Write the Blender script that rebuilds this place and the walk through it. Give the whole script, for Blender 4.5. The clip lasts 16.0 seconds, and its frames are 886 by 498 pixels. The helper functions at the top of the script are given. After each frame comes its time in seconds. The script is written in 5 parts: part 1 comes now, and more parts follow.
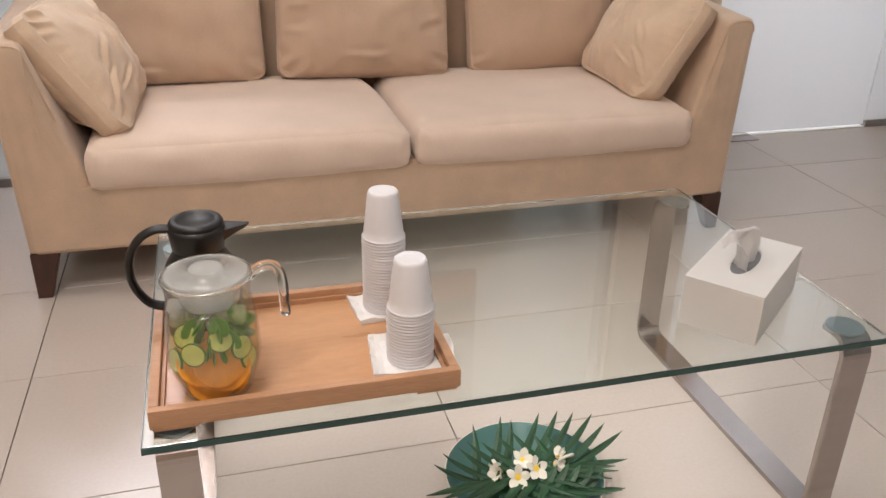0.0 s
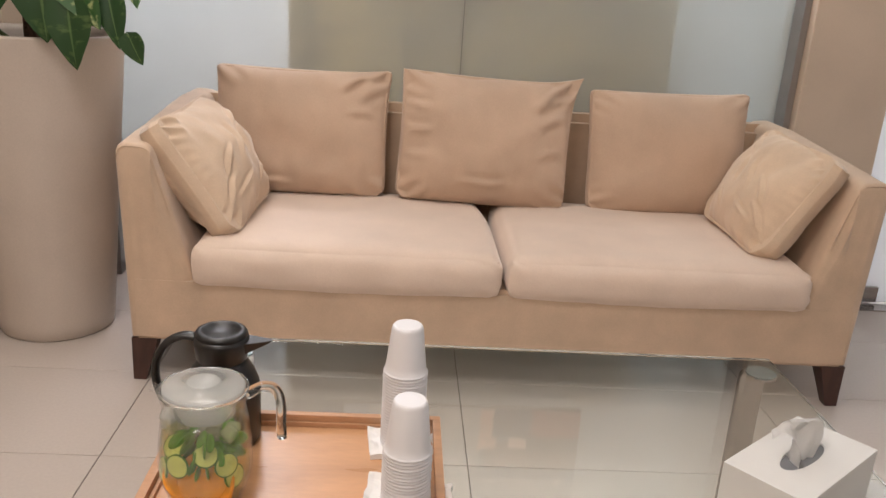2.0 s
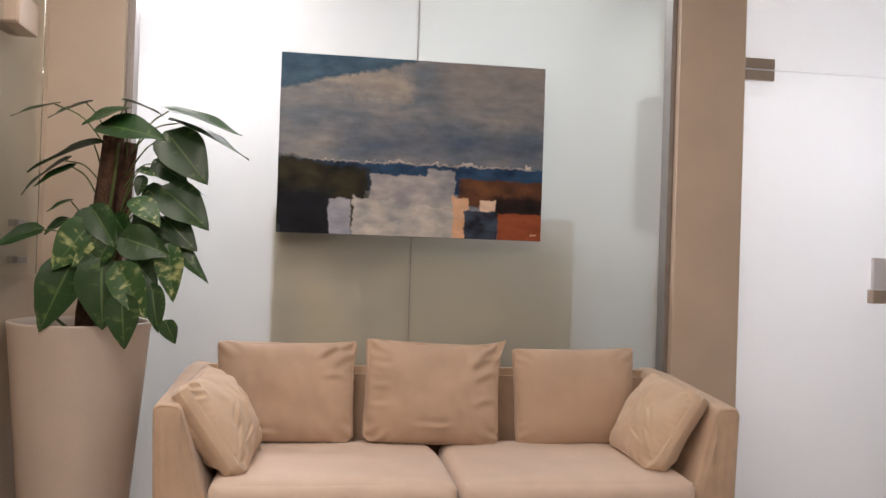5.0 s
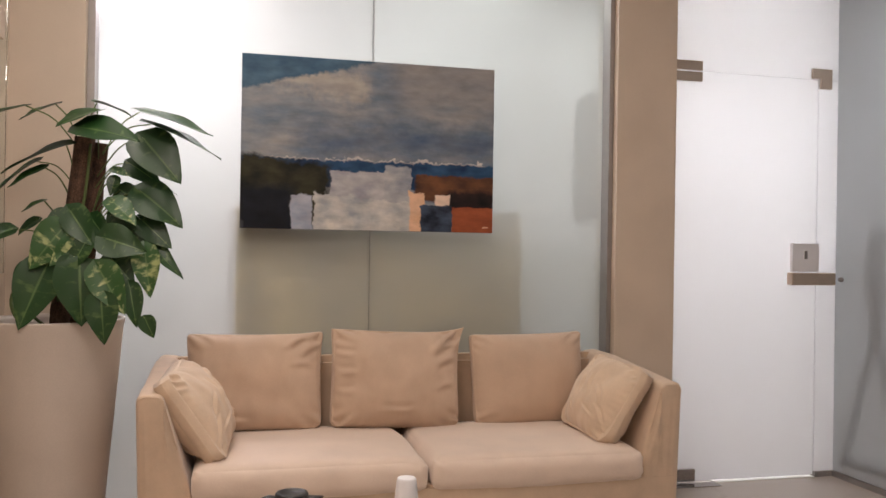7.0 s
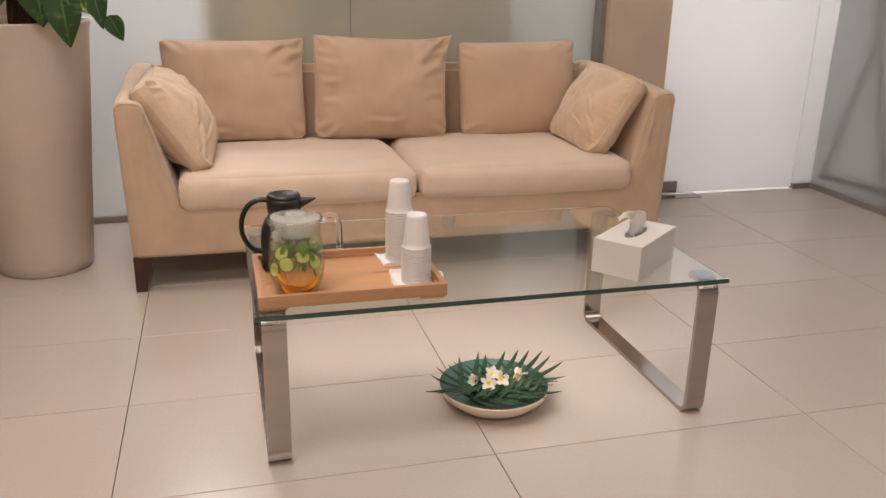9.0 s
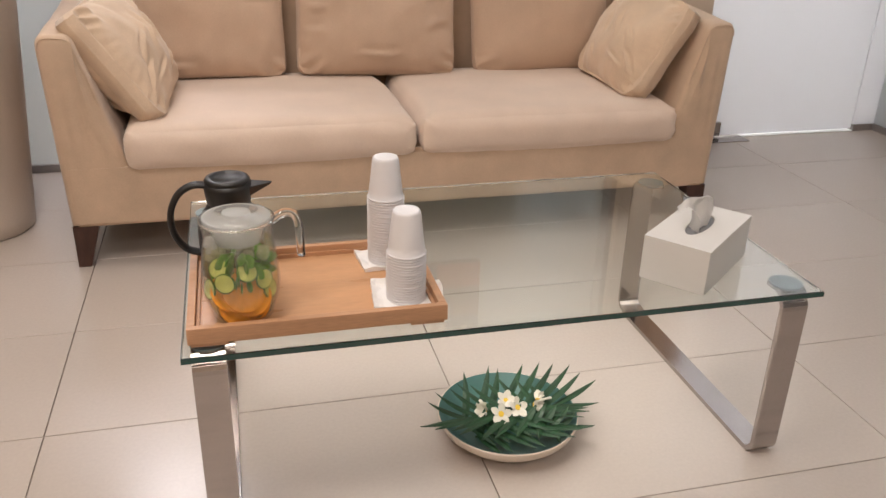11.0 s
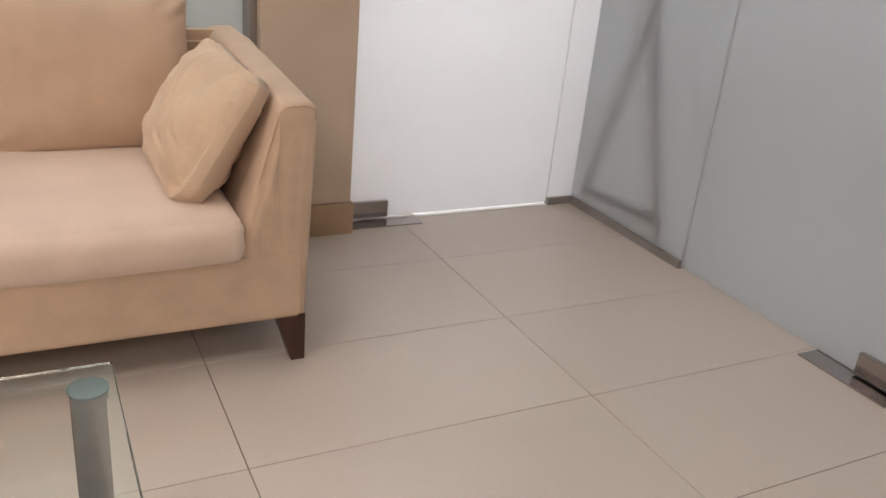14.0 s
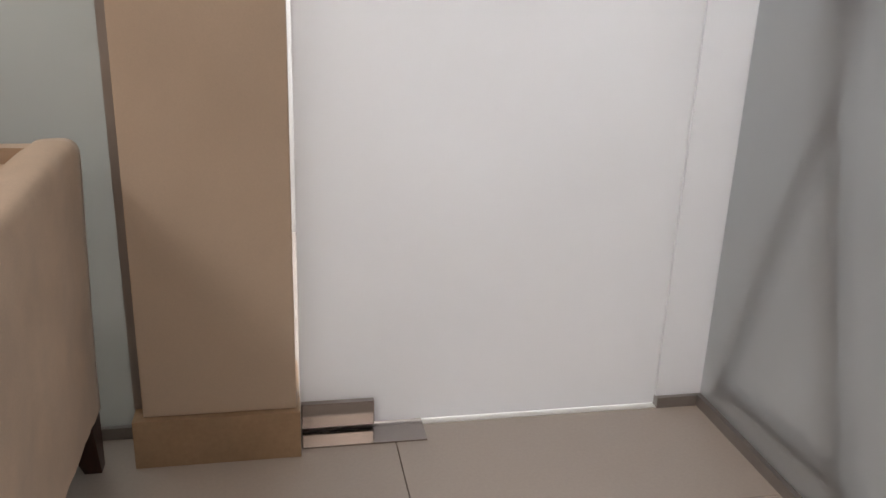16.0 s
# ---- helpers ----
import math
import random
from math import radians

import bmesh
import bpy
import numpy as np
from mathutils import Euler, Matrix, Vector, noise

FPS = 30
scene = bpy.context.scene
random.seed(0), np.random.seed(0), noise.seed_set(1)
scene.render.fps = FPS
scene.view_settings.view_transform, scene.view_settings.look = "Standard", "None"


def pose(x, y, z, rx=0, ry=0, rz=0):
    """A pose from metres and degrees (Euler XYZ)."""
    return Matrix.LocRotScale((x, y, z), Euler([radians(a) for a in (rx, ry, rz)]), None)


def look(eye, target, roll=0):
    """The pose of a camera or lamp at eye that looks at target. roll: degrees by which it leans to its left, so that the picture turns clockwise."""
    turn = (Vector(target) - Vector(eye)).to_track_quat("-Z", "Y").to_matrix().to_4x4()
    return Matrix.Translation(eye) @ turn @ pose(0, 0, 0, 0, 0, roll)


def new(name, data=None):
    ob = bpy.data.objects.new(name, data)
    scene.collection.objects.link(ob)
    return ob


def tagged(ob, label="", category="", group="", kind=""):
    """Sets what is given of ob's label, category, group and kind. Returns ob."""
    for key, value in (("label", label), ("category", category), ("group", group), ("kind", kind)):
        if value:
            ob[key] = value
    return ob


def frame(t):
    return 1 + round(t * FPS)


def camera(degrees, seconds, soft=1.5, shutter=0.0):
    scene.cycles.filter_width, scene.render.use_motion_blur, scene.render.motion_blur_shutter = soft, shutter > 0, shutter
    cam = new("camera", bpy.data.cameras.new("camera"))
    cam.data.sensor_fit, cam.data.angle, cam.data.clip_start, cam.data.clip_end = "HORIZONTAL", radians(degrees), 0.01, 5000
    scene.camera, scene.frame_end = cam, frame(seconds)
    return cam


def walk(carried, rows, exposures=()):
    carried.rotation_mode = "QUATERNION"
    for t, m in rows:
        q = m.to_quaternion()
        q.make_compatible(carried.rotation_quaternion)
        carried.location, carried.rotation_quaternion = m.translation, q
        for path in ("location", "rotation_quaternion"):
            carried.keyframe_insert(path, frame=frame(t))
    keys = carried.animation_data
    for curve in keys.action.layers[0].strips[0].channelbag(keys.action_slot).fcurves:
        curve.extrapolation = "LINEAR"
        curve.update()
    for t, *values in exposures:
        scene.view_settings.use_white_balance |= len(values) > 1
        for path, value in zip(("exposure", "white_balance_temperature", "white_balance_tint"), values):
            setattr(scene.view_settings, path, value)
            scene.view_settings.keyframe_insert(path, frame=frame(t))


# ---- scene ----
cam = camera(56.2, 16.0)
EXPOSURE = ((0, -0.20, 6270, 10), (1.5, -0.14, 6230, 9), (3, -0.24, 6450, 10), (4, -0.32, 6440, 10), (5, -0.40, 6560, 13), (7.5, -0.40, 6700, 13), (8, -0.32, 6850, 14), (8.5, -0.28, 6950, 15), (9, -0.26, 6850, 14), (11.5, -0.20, 6330, 10), (12.5, -0.18, 6130, 10), (13.5, -0.09, 6300, 10), (14.5, -0.08, 6580, 10), (15.5, -0.12, 6580, 10), (16, -0.42, 6580, 10))
PATH = [
    (0, (0.478, -1.352, 1.121), (0.97, 0.385, 0.259), 1.2),
    (0.5, (0.668, -1.257, 1.118), (0.895, 0.491, 0.172), 1.5),
    (1, (0.796, -1.206, 1.129), (0.826, 0.583, 0.235), 3.2),
    (1.5, (0.789, -1.239, 1.136), (0.756, 0.62, 0.398), 4.2),
    (2, (0.699, -1.344, 1.155), (0.809, 0.555, 0.537), 3.8),
    (2.5, (0.607, -1.504, 1.155), (0.928, 0.393, 0.608), 3.1),
    (3, (0.557, -1.61, 1.161), (0.873, 0.309, 0.696), 2.8),
    (3.5, (0.538, -1.728, 1.185), (0.716, 0.237, 0.854), 2.6),
    (4, (0.529, -1.872, 1.207), (0.715, 0.108, 0.992), 2.3),
    (4.5, (0.507, -1.992, 1.226), (0.781, -0.014, 1.116), 1.6),
    (5, (0.499, -2.077, 1.219), (0.782, -0.098, 1.24), 1.9),
    (5.2, (0.479, -2.105, 1.221), (0.766, -0.127, 1.3), 2.4),
    (7.5, (0.277, -2.246, 1.218), (0.768, -0.309, 1.143), 0.9),
    (8, (0.268, -2.229, 1.197), (0.753, -0.307, 0.929), 2.1),
    (8.5, (0.27, -2.215, 1.172), (0.768, -0.334, 0.713), 2.0),
    (9, (0.288, -2.143, 1.147), (0.789, -0.317, 0.503), 1.3),
    (11.5, (0.5, -1.53, 1.128), (0.958, 0.205, 0.245), 1.8),
    (12, (0.581, -1.497, 1.138), (1.15, 0.172, 0.194), 1.0),
    (12.5, (0.792, -1.428, 1.13), (1.485, 0.209, 0.212), 1.7),
    (13, (0.974, -1.353, 1.127), (1.742, 0.251, 0.212), 3.8),
    (13.5, (1.195, -1.176, 1.147), (2.072, 0.395, 0.272), 5.7),
    (14, (1.442, -0.989, 1.16), (2.316, 0.632, 0.381), 5.6),
    (14.5, (1.748, -0.811, 1.186), (2.422, 0.903, 0.407), 4.2),
    (15, (1.995, -0.533, 1.19), (2.588, 1.209, 0.408), 3.6),
    (15.5, (2.227, -0.227, 1.196), (2.765, 1.54, 0.428), 3.8),
    (16, (2.451, -0.022, 1.08), (2.829, 1.83, 0.426), 2.1),
]
walk(cam, [(t, look(eye, target, roll)) for t, eye, target, roll in PATH], EXPOSURE)

# ---- light ----
world = bpy.data.worlds.new("world")
scene.world = world
world.use_nodes = True
world.node_tree.nodes["Background"].inputs[0].default_value = (0.9, 0.85, 0.8, 1)
world.node_tree.nodes["Background"].inputs[1].default_value = 0.05


def area(name, place, size, power, colour, aim=(0, 0, -1)):
    d = bpy.data.lights.new(name, "AREA")
    d.shape, d.size, d.size_y, d.energy, d.color = "RECTANGLE", size[0], size[1], power, colour
    ob = new(name, d)
    ob.matrix_world = look(place, Vector(place) + Vector(aim))
    return ob


WARM = (1.0, 0.90, 0.825)
for lx, ly, lp in ((0.10, 0.72, 18), (1.75, 0.9, 3.0), (0.05, -0.8, 31), (2.6, -0.3, 4.5), (0.4, -3.0, 34), (3.0, -2.6, 9)):
    area("ceiling_lamp", (lx, ly, 2.76), (0.7, 0.7), lp, WARM)
area("back_room_lamp", (-0.25, 2.85, 2.72), (1.0, 0.4), 33, (1.0, 0.93, 0.99), (0, -0.6, -0.9))
area("back_room_lamp", (1.4, 2.40, 2.76), (0.8, 0.4), 10, (0.95, 1.0, 0.98))
area("corridor_lamp", (3.0, 2.95, 2.66), (0.8, 0.6), 48, (1.0, 0.98, 1.0), (0, 0.35, -1))
area("side_room_lamp", (4.4, 0.4, 2.7), (0.8, 2.2), 40, (0.95, 0.97, 1.0))


# ---- materials ----
def srgb(r, g, b):
    return tuple(((c / 255 + 0.055) / 1.055) ** 2.4 if c > 10 else c / 255 / 12.92 for c in (r, g, b)) + (1,)


def material(name, colour, rough=0.6, metal=0.0, vary=0.08, scale=6.0, fine=0.0, fine_scale=300.0, bump=0.0, bump_scale=80.0, coat=0.0, sheen=0.0, stretch=(1, 1, 1), island=0.0, rvary=0.1):
    m = bpy.data.materials.new(name)
    m.use_nodes = True
    nt = m.node_tree
    n, l = nt.nodes, nt.links
    p = n["Principled BSDF"]
    p.inputs["Metallic"].default_value = metal
    p.inputs["Coat Weight"].default_value = coat
    p.inputs["Sheen Weight"].default_value = sheen
    co = n.new("ShaderNodeTexCoord")
    mp = n.new("ShaderNodeMapping")
    mp.inputs["Scale"].default_value = stretch
    l.new(co.outputs["Object"], mp.inputs["Vector"])
    a = n.new("ShaderNodeTexNoise")
    a.inputs["Scale"].default_value, a.inputs["Detail"].default_value = scale, 6
    b = n.new("ShaderNodeTexNoise")
    b.inputs["Scale"].default_value, b.inputs["Detail"].default_value = fine_scale, 3
    l.new(mp.outputs[0], a.inputs["Vector"])
    l.new(mp.outputs[0], b.inputs["Vector"])
    ramp = n.new("ShaderNodeMapRange")
    ramp.inputs["From Min"].default_value, ramp.inputs["From Max"].default_value = 0.3, 0.7
    ramp.inputs["To Min"].default_value, ramp.inputs["To Max"].default_value = 1 - vary, 1 + vary
    l.new(a.outputs["Fac"], ramp.inputs["Value"])
    r2 = n.new("ShaderNodeMapRange")
    r2.inputs["From Min"].default_value, r2.inputs["From Max"].default_value = 0.3, 0.7
    r2.inputs["To Min"].default_value, r2.inputs["To Max"].default_value = 1 - fine, 1 + fine
    l.new(b.outputs["Fac"], r2.inputs["Value"])
    mul = n.new("ShaderNodeMath")
    mul.operation = "MULTIPLY"
    l.new(ramp.outputs[0], mul.inputs[0])
    l.new(r2.outputs[0], mul.inputs[1])
    last = mul.outputs[0]
    if island:
        oi = n.new("ShaderNodeObjectInfo")
        r3 = n.new("ShaderNodeMapRange")
        r3.inputs["To Min"].default_value, r3.inputs["To Max"].default_value = 1 - island, 1 + island
        l.new(oi.outputs["Random"], r3.inputs["Value"])
        m3 = n.new("ShaderNodeMath")
        m3.operation = "MULTIPLY"
        l.new(last, m3.inputs[0])
        l.new(r3.outputs[0], m3.inputs[1])
        last = m3.outputs[0]
    vm = n.new("ShaderNodeVectorMath")
    vm.operation = "SCALE"
    vm.inputs[0].default_value = colour[:3]
    l.new(last, vm.inputs["Scale"])
    l.new(vm.outputs[0], p.inputs["Base Color"])
    rr = n.new("ShaderNodeMapRange")
    rr.inputs["To Min"].default_value, rr.inputs["To Max"].default_value = max(rough - rvary, 0.02), min(rough + rvary, 1)
    l.new(a.outputs["Fac"], rr.inputs["Value"])
    l.new(rr.outputs[0], p.inputs["Roughness"])
    if bump:
        c = n.new("ShaderNodeTexNoise")
        c.inputs["Scale"].default_value, c.inputs["Detail"].default_value = bump_scale, 4
        l.new(mp.outputs[0], c.inputs["Vector"])
        bn = n.new("ShaderNodeBump")
        bn.inputs["Strength"].default_value, bn.inputs["Distance"].default_value = bump, 0.002
        l.new(c.outputs["Fac"], bn.inputs["Height"])
        l.new(bn.outputs[0], p.inputs["Normal"])
    return m


def frosted(name, tint, through_tint, clear=0.25, rough=0.45):
    m = bpy.data.materials.new(name)
    m.use_nodes = True
    n, l = m.node_tree.nodes, m.node_tree.links
    n.remove(n["Principled BSDF"])
    out = n["Material Output"]
    d, t, g = n.new("ShaderNodeBsdfDiffuse"), n.new("ShaderNodeBsdfTranslucent"), n.new("ShaderNodeBsdfGlossy")
    d.inputs[0].default_value, t.inputs[0].default_value = tint, through_tint
    g.inputs["Roughness"].default_value = 0.25
    no = n.new("ShaderNodeTexNoise")
    no.inputs["Scale"].default_value, no.inputs["Detail"].default_value = 2.5, 5
    co = n.new("ShaderNodeTexCoord")
    l.new(co.outputs["Object"], no.inputs["Vector"])
    hv = n.new("ShaderNodeMapRange")
    hv.inputs["To Min"].default_value, hv.inputs["To Max"].default_value = 0.50, 0.62
    l.new(no.outputs["Fac"], hv.inputs["Value"])
    a = n.new("ShaderNodeMixShader")
    l.new(hv.outputs[0], a.inputs[0])
    l.new(d.outputs[0], a.inputs[1])
    l.new(t.outputs[0], a.inputs[2])
    rf = n.new("ShaderNodeBsdfRefraction")
    rf.inputs["Roughness"].default_value, rf.inputs["IOR"].default_value = rough, 1.3
    rf.inputs[0].default_value = through_tint
    c = n.new("ShaderNodeMixShader")
    c.inputs[0].default_value = clear
    l.new(a.outputs[0], c.inputs[1])
    l.new(rf.outputs[0], c.inputs[2])
    lw = n.new("ShaderNodeLayerWeight")
    lw.inputs[0].default_value = 0.5
    pw = n.new("ShaderNodeMath")
    pw.operation = "POWER"
    pw.inputs[1].default_value = 4.0
    l.new(lw.outputs["Facing"], pw.inputs[0])
    f = n.new("ShaderNodeMapRange")
    f.inputs["To Min"].default_value, f.inputs["To Max"].default_value = 0.035, 0.5
    l.new(pw.outputs[0], f.inputs["Value"])
    b = n.new("ShaderNodeMixShader")
    l.new(f.outputs[0], b.inputs[0])
    l.new(c.outputs[0], b.inputs[1])
    l.new(g.outputs[0], b.inputs[2])
    l.new(b.outputs[0], out.inputs["Surface"])
    return m


def clear_glass(name, tint, rough=0.0, ior=1.45):
    m = bpy.data.materials.new(name)
    m.use_nodes = True
    p = m.node_tree.nodes["Principled BSDF"]
    p.inputs["Base Color"].default_value = tint
    p.inputs["Roughness"].default_value = rough
    p.inputs["IOR"].default_value = ior
    p.inputs["Transmission Weight"].default_value = 1.0
    return m


def milky(name, colour, clear, tint=(1, 1, 1, 1), gloss=0.1):
    m = bpy.data.materials.new(name)
    m.use_nodes = True
    n, l = m.node_tree.nodes, m.node_tree.links
    n.remove(n["Principled BSDF"])
    d, t, c, g = n.new("ShaderNodeBsdfDiffuse"), n.new("ShaderNodeBsdfTranslucent"), n.new("ShaderNodeBsdfTransparent"), n.new("ShaderNodeBsdfGlossy")
    d.inputs[0].default_value = t.inputs[0].default_value = colour
    c.inputs[0].default_value = tint
    g.inputs["Roughness"].default_value = gloss
    lw = n.new("ShaderNodeLayerWeight")
    lw.inputs[0].default_value = 0.5
    pw = n.new("ShaderNodeMath")
    pw.operation = "POWER"
    pw.inputs[1].default_value = 4.0
    l.new(lw.outputs["Facing"], pw.inputs[0])
    f = n.new("ShaderNodeMapRange")
    f.inputs["To Min"].default_value, f.inputs["To Max"].default_value = 0.04, 0.55
    l.new(pw.outputs[0], f.inputs["Value"])
    mix = [n.new("ShaderNodeMixShader") for _ in range(3)]
    mix[0].inputs[0].default_value, mix[1].inputs[0].default_value = 0.5, clear
    for a, (p, q) in zip(mix, ((d, t), (mix[0], c), (mix[1], g))):
        l.new(p.outputs[0], a.inputs[1])
        l.new(q.outputs[0], a.inputs[2])
    l.new(f.outputs[0], mix[2].inputs[0])
    l.new(mix[2].outputs[0], n["Material Output"].inputs["Surface"])
    return m


M_FLOOR = material("porcelain_tile", (0.56, 0.50, 0.45), 0.24, vary=0.022, scale=1.1, fine=0.025, fine_scale=120, island=0.02, rvary=0.015)
M_GROUT = material("grout", (0.20, 0.16, 0.13), 0.9, vary=0.2, scale=20)
M_WALL = material("painted_wall", (0.60, 0.50, 0.40), 0.6, vary=0.04, scale=3, fine=0.02, bump=0.15, bump_scale=120)
M_PILLAR = material("pillar_paint", (0.62, 0.50, 0.39), 0.45, vary=0.05, scale=4, fine=0.02, bump=0.1, bump_scale=150)
M_SKIRT = material("skirting_tile", (0.42, 0.29, 0.18), 0.35, vary=0.10, scale=7, fine=0.05, fine_scale=90)
M_CEIL = material("ceiling_paint", (0.80, 0.78, 0.74), 0.8, vary=0.02)
M_WHITE = material("white_room_paint", (0.85, 0.85, 0.84), 0.8, vary=0.02)
M_OLIVE = material("olive_block", (0.36, 0.255, 0.115), 0.7, vary=0.5, scale=3.5, fine=0.1, fine_scale=60, island=0.22, stretch=(1, 1, 2.2))
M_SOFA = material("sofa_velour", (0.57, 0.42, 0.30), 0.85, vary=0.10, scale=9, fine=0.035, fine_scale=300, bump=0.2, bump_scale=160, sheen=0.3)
# Same velour as the sofa; overhead light on the seats is put into its colour.
M_SEAT_LIT = material("seat_velour_lit", (0.73, 0.585, 0.48), 0.85, vary=0.05, scale=7, fine=0.025, fine_scale=240, bump=0.2, bump_scale=160, sheen=0.4)
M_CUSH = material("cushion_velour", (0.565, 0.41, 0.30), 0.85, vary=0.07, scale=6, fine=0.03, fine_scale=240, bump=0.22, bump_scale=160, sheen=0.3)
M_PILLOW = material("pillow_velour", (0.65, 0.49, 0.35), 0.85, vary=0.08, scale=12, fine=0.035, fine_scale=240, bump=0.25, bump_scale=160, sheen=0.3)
M_LEG = material("dark_stained_wood", (0.055, 0.022, 0.015), 0.35, vary=0.25, scale=12, stretch=(6, 6, 1))
M_STEEL = material("brushed_steel", (0.44, 0.40, 0.38), 0.16, metal=1.0, vary=0.05, scale=8, fine=0.04, fine_scale=200, stretch=(1, 1, 6), rvary=0.06)
M_ALU = material("grey_aluminium", (0.34, 0.32, 0.31), 0.4, metal=0.6, vary=0.08, scale=10)
M_BRASS = material("satin_hinge_metal", (0.50, 0.40, 0.32), 0.35, metal=0.7, vary=0.06, scale=10)
M_TRAY = material("bamboo", (0.58, 0.32, 0.165), 0.30, vary=0.12, scale=3.5, fine=0.04, fine_scale=40, stretch=(1, 4, 4), bump=0.05, bump_scale=60)
M_TRAY_EDGE = material("bamboo_edge", (0.54, 0.30, 0.165), 0.42, vary=0.10, scale=5, fine=0.08, fine_scale=60, stretch=(1, 10, 10))
M_BLACK = material("black_plastic", (0.008, 0.007, 0.007), 0.42, vary=0.1, coat=0.08)
M_CUP = material("white_plastic", (0.78, 0.77, 0.79), 0.35, vary=0.02)
M_PAPER = material("white_paper", (0.86, 0.84, 0.82), 0.9, vary=0.02)
M_TISSUE = milky("tissue", (0.90, 0.885, 0.865, 1), 0.06, gloss=0.6)
M_BOX = material("white_card", (0.71, 0.695, 0.665), 0.5, vary=0.03)
M_STAND = material("dark_stand_metal", (0.07, 0.075, 0.08), 0.5)
M_DARK = material("dark_inside", (0.20, 0.20, 0.21), 0.6)
M_POT = material("beige_planter", (0.60, 0.52, 0.45), 0.40, vary=0.06, scale=3, fine=0.03, fine_scale=200)
M_SOIL = material("soil", (0.05, 0.03, 0.02), 0.95, vary=0.4, scale=30, bump=0.8, bump_scale=60)
M_COIR = material("coir_pole", (0.10, 0.055, 0.035), 0.95, vary=0.4, scale=25, fine=0.4, fine_scale=200, bump=1.0, bump_scale=150)
M_STEM = material("green_stem", (0.10, 0.14, 0.04), 0.5, vary=0.2)
M_PALM = material("palm_green", (0.013, 0.058, 0.020), 0.45, vary=0.25, scale=20)
M_PLATE = material("teal_glaze", (0.085, 0.20, 0.185), 0.38, vary=0.12, scale=12, coat=0.1)
M_PLATE_OUT = material("cream_ceramic", (0.70, 0.60, 0.50), 0.3, vary=0.05, coat=0.4)
M_PETAL = material("petal_white", (0.80, 0.765, 0.67), 0.6, vary=0.06)
M_PETAL_Y = material("petal_yellow", (0.85, 0.58, 0.06), 0.6, vary=0.06)
M_FROST = frosted("frosted_glass", (0.75, 0.785, 0.78, 1), (0.90, 0.94, 0.94, 1), 0.55, 0.20)
M_FROST_DOOR = frosted("frosted_door_glass", (0.80, 0.80, 0.82, 1), (0.94, 0.955, 0.975, 1), 0.1, 0.5)
M_FROST_SIDE = frosted("frosted_side_glass", (0.66, 0.66, 0.68, 1), (0.82, 0.85, 0.87, 1), 0.4, 0.28)
M_TABLE = clear_glass("table_glass", (0.93, 0.985, 0.965, 1))
M_PAD = material("dull_steel_pad", (0.12, 0.15, 0.155), 0.35, metal=0.5)
M_EDGE = material("glass_edge_green", (0.012, 0.055, 0.048), 0.15, vary=0.1, coat=0.5)
M_JUG = milky("jug_glass", (0.9, 0.92, 0.9, 1), 0.975, (1, 1, 1, 1), 0.02)
M_JUG_SOLID = clear_glass("jug_handle_glass", (0.99, 1.0, 0.99, 1))
M_LID = milky("lid_plastic", (0.85, 0.86, 0.84, 1), 0.62)
M_WATER = milky("infused_water", (0.80, 0.76, 0.36, 1), 0.95, (0.99, 0.97, 0.74, 1))
M_ICE = milky("ice", (0.92, 0.95, 0.92, 1), 0.62)
M_ORANGE = material("orange_slice", (0.90, 0.36, 0.03), 0.4, vary=0.15, scale=60)
M_CUKE = material("cucumber_flesh", (0.62, 0.70, 0.30), 0.4, vary=0.15, scale=60)
M_SKIN = material("cucumber_skin", (0.06, 0.20, 0.02), 0.4, vary=0.2)
M_MINT = material("mint_leaf", (0.11, 0.30, 0.03), 0.45, vary=0.3, scale=40)


